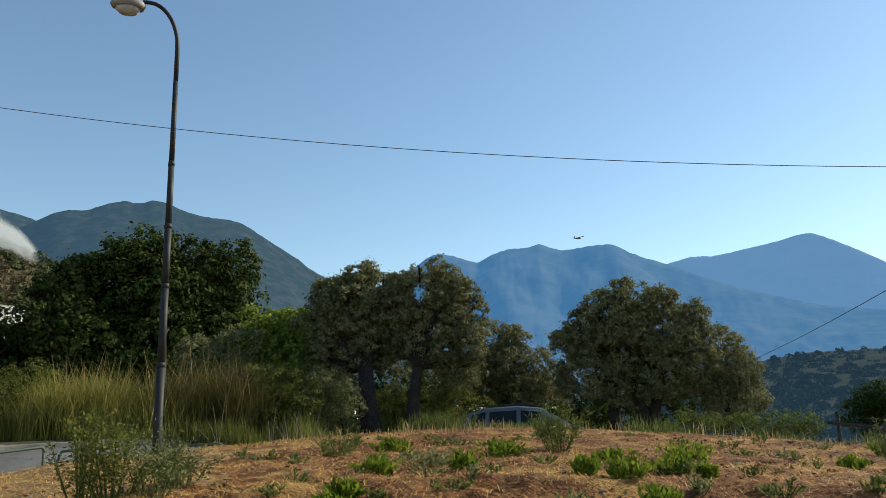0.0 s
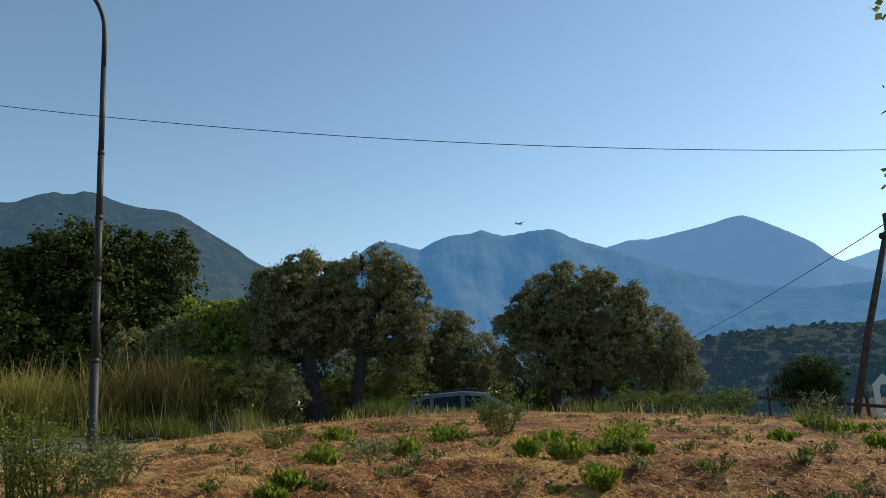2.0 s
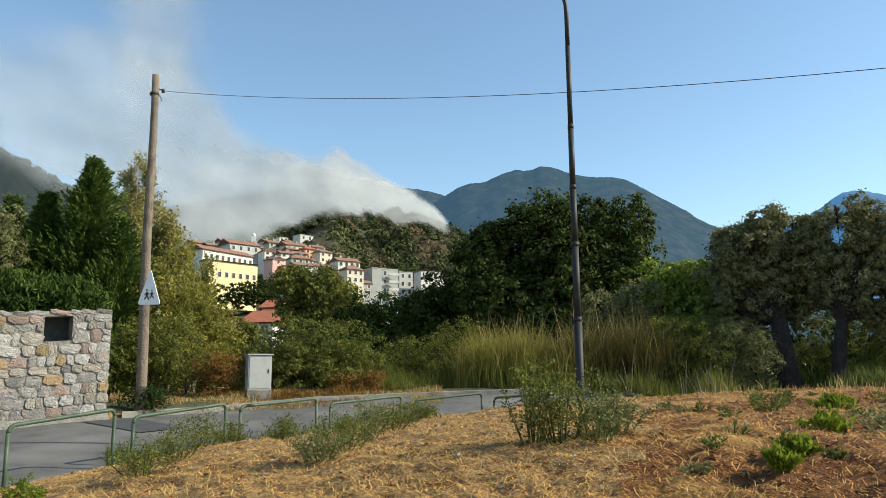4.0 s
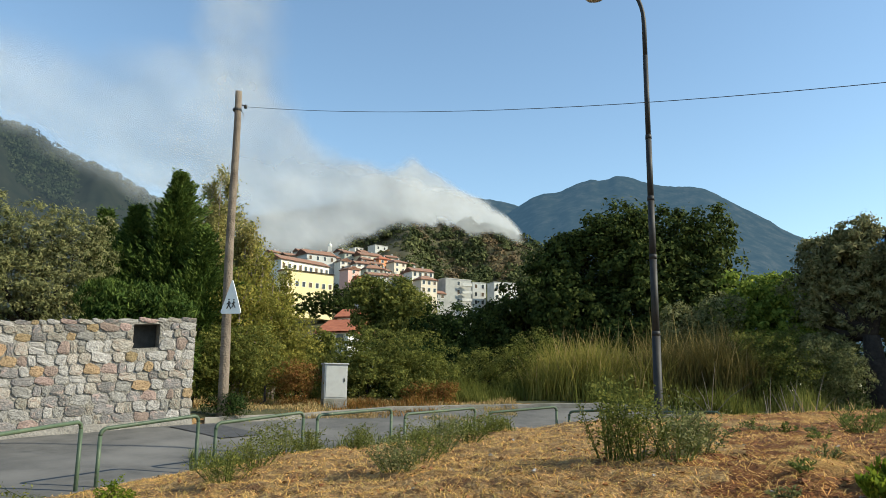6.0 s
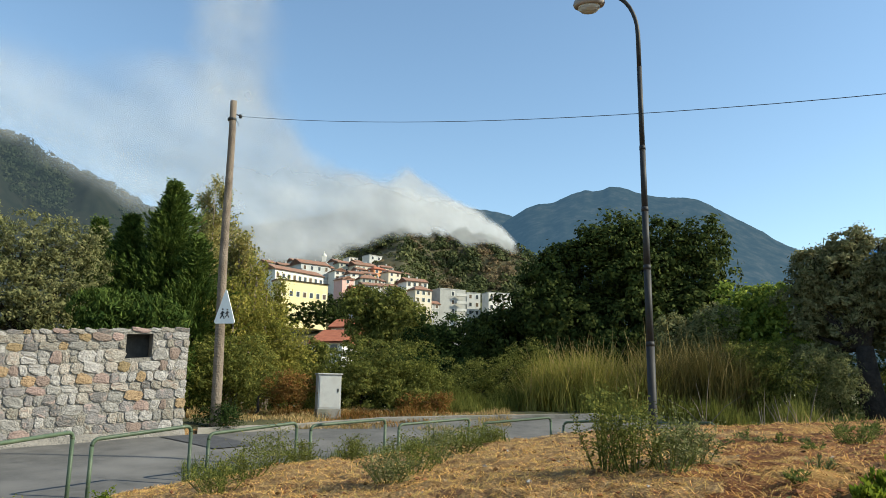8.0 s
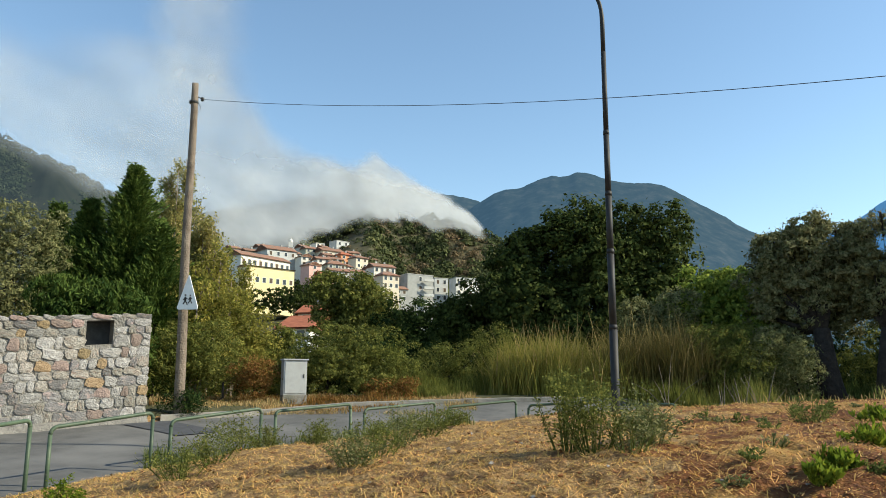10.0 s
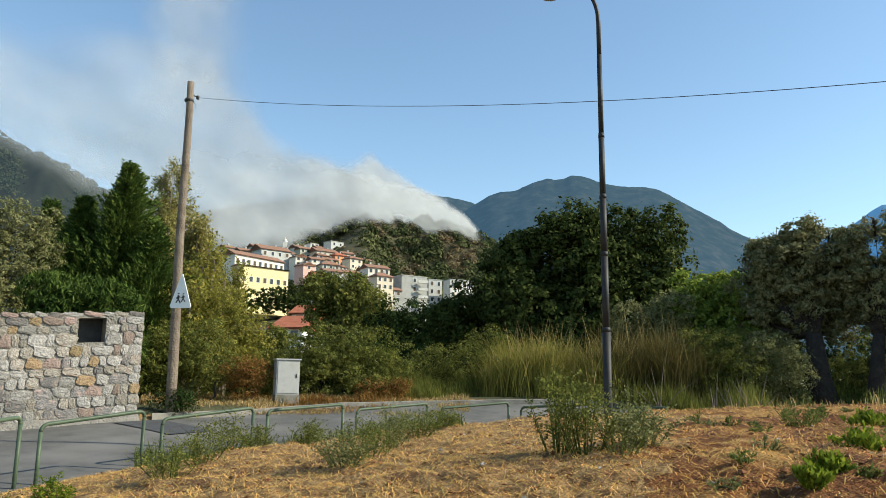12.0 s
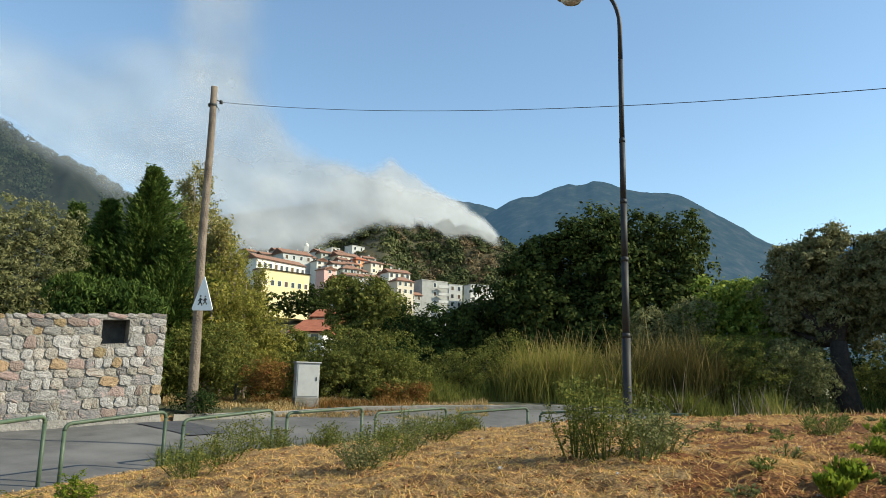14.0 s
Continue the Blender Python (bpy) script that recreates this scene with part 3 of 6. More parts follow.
def smoke_material():
    """Thin scattering veil: white, lit by sun and sky from both sides."""
    m = bpy.data.materials.new("smoke")
    m.use_nodes = True
    N, L = m.node_tree.nodes, m.node_tree.links
    N.remove(N["Principled BSDF"])
    at_ = N.new("ShaderNodeAttribute")
    at_.attribute_name = "smoke_amount"
    df = N.new("ShaderNodeBsdfDiffuse")
    df.inputs["Color"].default_value = (0.53, 0.55, 0.58, 1)
    tl = N.new("ShaderNodeBsdfTranslucent")
    tl.inputs["Color"].default_value = (0.53, 0.55, 0.58, 1)
    mx = N.new("ShaderNodeMixShader")
    mx.inputs[0].default_value = 0.3
    L.new(df.outputs[0], mx.inputs[1])
    L.new(tl.outputs[0], mx.inputs[2])
    tp = N.new("ShaderNodeBsdfTransparent")
    ms = N.new("ShaderNodeMixShader")
    L.new(at_.outputs["Fac"], ms.inputs[0])
    L.new(tp.outputs[0], ms.inputs[1])
    L.new(mx.outputs[0], ms.inputs[2])
    L.new(ms.outputs[0], N["Material Output"].inputs["Surface"])
    return m


M_smoke = smoke_material()
smoke = empty("smoke_plume", Q(28, 470, 11.5), "white smoke plume rising from the burning hill crest", "smoke")
for rr, seed in ((442, 3.0), (500, 3.35), (570, 3.8)):
    saz = np.arange(26, 76, 0.24)
    sel = np.arange(7.5, 37, 0.24)
    dens, g = [], []
    for e in sel:
        line = []
        for a in saz:
            puff = 5 * noise.fractal(Vector((a * 0.13, e * 0.17, seed * 3)), 1.2, 2.0, 3)
            line.append(tuple(local(smoke, Q(a, rr * (0.80 + 0.20 * math.exp((28.0 - a) / 9.0)) + puff, e))))
            dens.append(1 - (1 - smoke_density(a, e, seed)) ** 0.42)
        g.append(line)
    ob = sheet("smoke_veil", g, M_smoke, smoke)
    ob.data.attributes.new("smoke_amount", "FLOAT", "POINT").data.foreach_set("value", np.array(dens, dtype=np.float32))

# ---------------------------------------------------------------- stone wall
WA, WB = P(52.2, 18.0, 0), P(64.2, 17.5, 0)
w_dir = Vector((WB.x - WA.x, WB.y - WA.y, 0)).normalized()
w_nrm = Vector((w_dir.y, -w_dir.x, 0))
if w_nrm.dot(WA - EYE) > 0:
    w_nrm = -w_nrm
W_LEN, W_H, W_T = 7.6, 2.30, 0.45
W_SLOPE = -0.075


def wall_p(s, h, out=0.0):
    """Point on the wall's face: s along it from its free end, h above its foot, out towards the road."""
    return Vector((WA.x, WA.y, EYE.z - 0.76 + W_SLOPE * s + h)) + w_dir * s + w_nrm * out


wall = empty("stone_wall", wall_p(0, 0), "grey limestone rubble wall with a square opening", "wall", kind="structure")
HOLE = (0.76, 1.30, 1.68, 2.19)      # along from, to; height from, to
bm = bmesh.new()
for s0, s1, h0, h1 in ((0.0, HOLE[0], -0.6, W_H), (HOLE[1], W_LEN, -0.6, W_H), (HOLE[0], HOLE[1], -0.6, HOLE[2]), (HOLE[0], HOLE[1], HOLE[3], W_H)):
    c = [local(wall, wall_p(s, h, o)) for o in (-0.016, -W_T) for s, h in ((s0, h0), (s1, h0), (s1, h1), (s0, h1))]
    v = [bm.verts.new(p) for p in c]
    for f in ((0, 1, 2, 3), (7, 6, 5, 4), (0, 4, 5, 1), (1, 5, 6, 2), (2, 6, 7, 3), (3, 7, 4, 0)):
        bm.faces.new([v[i] for i in f])
part("mortar", bm, M_mortar, wall)
# black face closes the opening, painted in place of the shade inside
bm = bmesh.new()
c = [local(wall, wall_p(s, h, -W_T + 0.02)) for s, h in ((HOLE[0] - 0.02, HOLE[2] - 0.02), (HOLE[1] + 0.02, HOLE[2] - 0.02), (HOLE[1] + 0.02, HOLE[3] + 0.02), (HOLE[0] - 0.02, HOLE[3] + 0.02))]
bm.faces.new([bm.verts.new(p) for p in c])
part("opening_back", bm, M_black, wall, "black back standing in for the shade of the opening")


bm = bmesh.new()
foot_rows = [[bm.verts.new(local(wall, wall_p(s_, h_ + 0.03 * noise.noise(Vector((s_ * 2.3, h_, 5.0))), o_ + 0.03 * noise.noise(Vector((s_ * 3.1, o_, 8.0)))))) for s_ in np.linspace(-0.02, W_LEN, 46)]
             for h_, o_ in ((-0.35, 0.20), (0.02, 0.17), (0.08, 0.10), (0.15, 0.0))]
for ra, rb in zip(foot_rows, foot_rows[1:]):
    for k_ in range(len(ra) - 1):
        bm.faces.new((ra[k_], ra[k_ + 1], rb[k_ + 1], rb[k_]))
part("footing", bm, M_mortar, wall, "rough mortar footing", smooth=True)


def stone_mesh(name, mat):
    """A rough squared block one unit wide and high, with knocked-off corners and a broken face."""
    bm = bmesh.new()
    n = 12
    front, back, inner = [], [], []
    skew = RNG.uniform(-0.16, 0.16, 2).tolist() + RNG.uniform(-0.35, 0.35, 2).tolist()
    for k in range(n):
        a = 2 * math.pi * (k + RNG.uniform(-0.25, 0.25)) / n
        q = 0.5 / max(abs(math.cos(a)), abs(math.sin(a)))
        q = min(q, RNG.uniform(0.61, 0.72)) * RNG.uniform(0.88, 1.0)
        x, z = math.cos(a) * q, math.sin(a) * q
        x, z = x + skew[0] * z + skew[2] * x * z, z + skew[1] * x + skew[3] * x * z
        back.append(bm.verts.new((x, -0.5, z)))
        front.append(bm.verts.new((x * 0.95, RNG.uniform(0.20, 0.42), z * 0.95)))
        inner.append(bm.verts.new((x * 0.6 + RNG.normal() * 0.05, RNG.uniform(0.30, 0.55), z * 0.6 + RNG.normal() * 0.05)))
    for k in range(n):
        j = (k + 1) % n
        bm.faces.new((back[k], back[j], front[j], front[k]))
        bm.faces.new((front[k], front[j], inner[j], inner[k]))
    bm.faces.new(inner)
    bmesh.ops.recalc_face_normals(bm, faces=bm.faces)
    me = bpy.data.meshes.new(name)
    bm.to_mesh(me)
    bm.free()
    me.materials.append(mat)
    return me


stones = [stone_mesh("stone", M_stone) for _ in range(10)] + [stone_mesh("stone", M_stone_beige) for _ in range(8)] + [stone_mesh("stone", M_stone_dark) for _ in range(5)] + [stone_mesh("stone", M_stone_rose) for _ in range(2)]
stones_warm = [stone_mesh("stone", M_stone_warm) for _ in range(4)]
basis = Matrix((w_dir, w_nrm, Vector((0, 0, 1)))).transposed().to_4x4()
h = -0.10
srng = random.Random(4)
while h < W_H - 0.05:
    rh = min(srng.choice((0.17, 0.22, 0.27, 0.31)), W_H + 0.02 - h)
    s = 0.0 - srng.uniform(0, 0.03)
    while s < W_LEN - 0.1:
        sw = srng.choice((srng.uniform(0.13, 0.26), srng.uniform(0.24, 0.44)))
        mid_s, mid_h = s + sw / 2, h + rh / 2
        subs = [(mid_h, rh)] if rh < 0.25 or srng.random() < 0.7 else [(h + rh * 0.28, rh * 0.52), (h + rh * 0.78, rh * 0.42)]
        for hh, hz in subs:
            if not (HOLE[0] < mid_s + 0.42 * sw and mid_s - 0.42 * sw < HOLE[1] and HOLE[2] < hh + 0.42 * hz and hh - 0.42 * hz < HOLE[3]):
                me = srng.choice(stones_warm) if srng.random() < 0.09 else srng.choice(stones)
                ob = new("stone", me)
                ob.parent = wall
                m = Matrix.Translation(local(wall, wall_p(mid_s, hh, -0.02 + srng.uniform(-0.012, 0.02)))) @ basis
                turn = Matrix.Rotation(srng.choice((0, math.pi)) + srng.gauss(0, 0.05) - 0.07, 4, "Y")
                ob.matrix_local = m @ turn @ Matrix.Diagonal((sw * 1.03, 0.062, hz * 1.04, 1))
        s += sw
    h += rh

# ---------------------------------------------------------------- tube railings by the road
RAILS = [((65.5, 10.2, -3.3), (59.0, 11.6, -2.25)), ((57.8, 11.8, -2.75), (51.6, 12.5, -1.85)), ((50.4, 12.7, -2.4), (44.4, 13.6, -1.6)), ((43.4, 13.8, -1.8), (38.1, 15.0, -1.3)),
         ((37.1, 15.2, -1.68), (32.0, 16.4, -1.18)), ((31.0, 16.6, -1.5), (26.1, 17.4, -1.02)), ((25.2, 17.4, -1.35), (19.9, 17.2, -1.05)), ((18.9, 17.1, -1.3), (15.1, 16.6, -1.2))]
for a, b in RAILS:
    p, q = Q(*a), Q(*b)
    mid = P((a[0] + b[0]) / 2, (a[1] + b[1]) / 2, -1.2)
    r = empty("railing", mid, "green-painted bent steel tube railing beside the road", "railing", "roadside railings")
    d = (q - p)
    c = 0.09
    for foot, corner, way, name in ((p, p, d, "post"), (q, q, -d, "post")):
        w = way.normalized()
        gz = 1.6 + at(ZN, a[0]) - 0.15
        bm = bmesh.new()
        tube(bm, [local(r, Vector((corner.x, corner.y, gz))), local(r, corner - Vector((0, 0, c)))], 0.028, 10)
        part(name, bm, M_green_pipe, r, smooth=True)
    bm = bmesh.new()
    wd = d.normalized()
    arc0 = [p + wd * c * (1 - math.cos(t)) + Vector((0, 0, -c * (1 - math.sin(t)))) for t in np.linspace(0, math.pi / 2, 6)]
    arc1 = [q - wd * c * (1 - math.cos(t)) + Vector((0, 0, -c * (1 - math.sin(t)))) for t in np.linspace(math.pi / 2, 0, 6)]
    tube(bm, [local(r, x) for x in arc0 + arc1], 0.028, 10)
    part("top_bar", bm, M_green_pipe, r, smooth=True)

# ---------------------------------------------------------------- street lamp
LR, LAZ = 13.4, 18.93
base = P(LAZ, LR, -1.05)
lamp = empty("street_lamp", base, "tall dark steel street lamp with a curved arm", "street lamp")
side = Vector((-math.cos(radians(LAZ)), -math.sin(radians(LAZ)), 0))


def lz(el):
    return LR * math.tan(radians(el)) + 1.05


z_top = lz(24.0)
bm = bmesh.new()
tube(bm, [(0, 0, -0.2), (0, 0, lz(4.2))], [0.072, 0.070], 14)
part("lower_pole", bm, M_lamp_pole, lamp, smooth=True)
for z0, z1, r0, r1 in ((4.2, 9.7, 0.064, 0.062), (9.7, 13.9, 0.060, 0.058), (13.9, 18.3, 0.054, 0.052), (18.3, 24.0, 0.047, 0.045)):
    bm = bmesh.new()
    tube(bm, [(0, 0, lz(z0) - 0.05), (0, 0, lz(z1))], [r0, r1], 12)
    tube(bm, [(0, 0, lz(z0) - 0.03), (0, 0, lz(z0) + 0.05)], [r0 + 0.010, r0 + 0.006], 12)
    part("pole_section", bm, M_lamp_pole, lamp, smooth=True)
bm = bmesh.new()
arm = [Vector((0, 0, z_top - 0.05)), Vector((0, 0, lz(26.2)))]
top_h = lz(29.0)
rise = top_h - lz(26.2)
for t in np.linspace(0.15, 1, 9):
    ang = t * math.pi / 2
    arm.append(Vector((0, 0, lz(26.2))) + side * 0.50 * (1 - math.cos(ang)) + Vector((0, 0, rise * math.sin(ang))))
arm.append(arm[-1] + side * 0.12 + Vector((0, 0, -0.01)))
tube(bm, arm, [0.042] * 2 + [0.036] * (len(arm) - 2), 12)
part("arm", bm, M_lamp_pole, lamp, smooth=True)
head_c = arm[-1] + side * 0.24 + Vector((0, 0, -0.06))
hm = Matrix.Translation(head_c) @ Matrix((side, Vector((-side.y, side.x, 0)), Vector((0, 0, 1)))).transposed().to_4x4()


def lathe(bm, m, prof, n=20, sx=1.0, sy=1.0):
    rings = [[bm.verts.new(m @ Vector((math.cos(2 * math.pi * k / n) * r * sx, math.sin(2 * math.pi * k / n) * r * sy, z))) for k in range(n)] for r, z in prof]
    for a, b in zip(rings, rings[1:]):
        for k in range(n):
            bm.faces.new((a[k], a[(k + 1) % n], b[(k + 1) % n], b[k]))
    bm.faces.new(rings[0])
    bm.faces.new(rings[-1][::-1])


bm = bmesh.new()
lathe(bm, hm, [(0.05, 0.12), (0.16, 0.10), (0.25, 0.03), (0.27, -0.04), (0.25, -0.09), (0.22, -0.10)], sx=1.1, sy=0.72)
part("lamp_head", bm, M_lamp_head, lamp, smooth=True)
bm = bmesh.new()
lathe(bm, hm, [(0.21, -0.09), (0.20, -0.14), (0.14, -0.20), (0.05, -0.225)], sx=1.0, sy=0.7)
part("bowl", bm, M_lamp_bowl, lamp, "milky yellowish glass bowl", smooth=True)

# ---------------------------------------------------------------- wooden utility pole with sign, and wires
UP = 18.6
ubase = G(50.1, UP)
pole = empty("utility_pole", ubase, "weathered wooden utility pole beside the stone wall", "utility pole")
utop = Q(50.35, UP, 21.15)
bm = bmesh.new()
pts = [local(pole, ubase.lerp(utop, t) + Vector((0.015 * math.sin(t * 9), 0.01 * math.cos(t * 7), 0))) for t in np.linspace(-0.03, 1, 12)]
tube(bm, pts, [0.125 - 0.045 * t for t in np.linspace(0, 1, 12)], 12)
part("shaft", bm, M_wood, pole, smooth=True)
hook = Q(49.75, UP, 20.15)
bm = bmesh.new()
pc = ubase.lerp(utop, 0.955)
tube(bm, [local(pole, pc), local(pole, pc.lerp(hook, 0.6) + Vector((0, 0, 0.03))), local(pole, hook)], 0.014, 6)
lathe(bm, Matrix.Translation(local(pole, hook)), [(0.02, -0.05), (0.045, -0.03), (0.03, 0.0), (0.045, 0.03), (0.02, 0.05)], 10)
part("insulator", bm, M_black, pole, smooth=True)
bm = bmesh.new()
loop = [pc + Vector((0, 0, 0.02)), pc.lerp(hook, 0.9) + Vector((0, 0, -0.22)), pc.lerp(hook, 0.55) + Vector((0, 0, -0.36)), pc.lerp(hook, 0.1) + Vector((0, 0, -0.2))]
tube(bm, [local(pole, x) for x in loop], 0.008, 5)
part("cable_loop", bm, M_wire, pole)
bm = bmesh.new()
lathe(bm, Matrix.Translation(local(pole, pc - Vector((0, 0, 0.12)))), [(0.105, 0.03), (0.115, 0.0), (0.105, -0.03)], 12)
part("band", bm, M_black, pole)

sign = empty("warning_sign", Q(49.9, UP - 0.2, 6.4), "white triangular children crossing road sign on the wooden pole", "road sign")
to_eye = (EYE - sign.location)
to_eye.z = 0
yaw = math.atan2(to_eye.y, to_eye.x) + radians(-28)
sm = Matrix.Rotation(yaw + math.pi / 2, 4, "Z") @ Matrix.Rotation(math.pi / 2, 4, "X")
top, bot, half = 0.46, -0.36, 0.27


def tri(bm, k, z0, z1, rad=0.05):
    corners = [Vector((0, top, 0)), Vector((-half * 1.0, bot, 0)), Vector((half * 1.0, bot, 0))]
    ctr = sum(corners, Vector()) / 3
    pts = []
    for i, cpt in enumerate(corners):
        prv, nxt = corners[i - 1], corners[(i + 1) % 3]
        for t in (0.0, 0.5, 1.0):
            e0, e1 = cpt + (prv - cpt).normalized() * rad, cpt + (nxt - cpt).normalized() * rad
            pts.append(ctr + (e0.lerp(e1, t) * 0.75 + cpt * 0.25 * (1 if t == 0.5 else 0) + e0.lerp(e1, t) * 0.25 * (0 if t == 0.5 else 1) - ctr) * k)
    lo = [bm.verts.new(sm @ (p + Vector((0, 0, z0)))) for p in pts]
    hi = [bm.verts.new(sm @ (p + Vector((0, 0, z1)))) for p in pts]
    bm.faces.new(lo[::-1])
    bm.faces.new(hi)
    for i in range(len(pts)):
        j = (i + 1) % len(pts)
        bm.faces.new((lo[i], lo[j], hi[j], hi[i]))


bm = bmesh.new()
tri(bm, 1.0, -0.012, 0.012)
part("plate", bm, M_white, sign)
for ox, sc in ((-0.055, 1.0), (0.065, 0.85)):
    bm = bmesh.new()
    z = 0.017
    for path, rad in (([(0, 0.02), (0.0, -0.07)], 0.022), ([(0, -0.07), (-0.05, -0.15)], 0.013), ([(0, -0.07), (0.045, -0.13), (0.05, -0.16)], 0.013), ([(0, 0.0), (-0.05, -0.05)], 0.011), ([(0, 0.0), (0.05, -0.03)], 0.011), ([(0, 0.045), (0, 0.075)], 0.02)):
        tube(bm, [sm @ Vector((ox + x * sc, y * sc - 0.09, z)) for x, y in path], rad * sc, 6)
    part("pictogram", bm, M_black, sign, "worn black pictogram shape")


def wire(name, a, b, sag, r, label, n=40):
    t = np.linspace(0, 1, n)
    mid = a.lerp(b, 0.5)
    w = empty(name, a, label, "wire")
    bm = bmesh.new()
    tube(bm, [local(w, a.lerp(b, s) - Vector((0, 0, 4 * sag * s * (1 - s)))) for s in t], r, 5)
    part("cable", bm, M_wire, w, smooth=True)
    return w


wire("overhead_wire", hook, P(-60, 18, 3.0), 1.2, 0.0055, "thin black overhead wire from the wooden pole")

# ---------------------------------------------------------------- street cabinet
cb = Q(42.3, 21.0, -0.75)
cab = empty("street_cabinet", cb, "pale grey metal utility cabinet on the verge", "utility cabinet")
cm = Matrix.Rotation(radians(42.3 + 14), 4, "Z")
bm = bmesh.new()
box(bm, cm @ Matrix.Translation((0, 0, -0.2)), 0.64, 0.34, 0.24, 0.01)
part("plinth", bm, M_concrete, cab)
bm = bmesh.new()
box(bm, cm @ Matrix.Translation((0, 0, 0.04)), 0.62, 0.32, 0.90, 0.012)
part("body", bm, M_cabinet, cab)
bm = bmesh.new()
box(bm, cm @ Matrix.Translation((0, -0.168, 0.08)), 0.55, 0.012, 0.82, 0.004)
door = part("door", bm, M_cabinet, cab)
bm = bmesh.new()
box(bm, cm @ Matrix.Translation((0, 0, 0.94)), 0.68, 0.40, 0.035, 0.01)
part("lid", bm, M_cabinet, cab)
bm = bmesh.new()
box(bm, cm @ Matrix.Translation((0.22, -0.18, 0.48)), 0.03, 0.02, 0.10, 0.004)
part("handle", bm, M_black, door)

# ---------------------------------------------------------------- the town on the hill
PLASTER = {k: material("plaster_" + k, [tuple(0.82 * x for x in c), c], 0.6, 8, 0.9, spots=(tuple(0.7 * x for x in c), 0.25, 0.52, 0.75)) for k, c in {
    "yellow": (0.80, 0.66, 0.36), "white": (0.72, 0.69, 0.63), "cream": (0.66, 0.57, 0.44), "pink": (0.68, 0.42, 0.36), "orange": (0.66, 0.30, 0.15),
    "ochre": (0.66, 0.48, 0.20), "grey": (0.36, 0.36, 0.34), "palegrey": (0.52, 0.52, 0.50), "sage": (0.42, 0.43, 0.34)}.items()}
M_tile = material("roof_tile", [(0.18, 0.095, 0.065), (0.33, 0.175, 0.115)], 1.2, 9, 0.9, bump=0.5, bump_scale=6, spots=((0.18, 0.14, 0.11), 0.5, 0.5, 0.7))
M_redtile = material("red_roof_tile", [(0.26, 0.080, 0.042), (0.42, 0.145, 0.075)], 1.5, 9, 0.85, bump=0.5, bump_scale=8)
M_flat = material("flat_roof", [(0.30, 0.29, 0.27), (0.42, 0.41, 0.38)], 1, 6, 0.9)
M_dark_pane = material("dark_pane", [(0.025, 0.03, 0.035), (0.05, 0.055, 0.06)], 2, 3, 0.2, spec=0.5)
M_shutter = material("brown_shutter", [(0.07, 0.05, 0.035), (0.12, 0.085, 0.06)], 3, 4, 0.8)


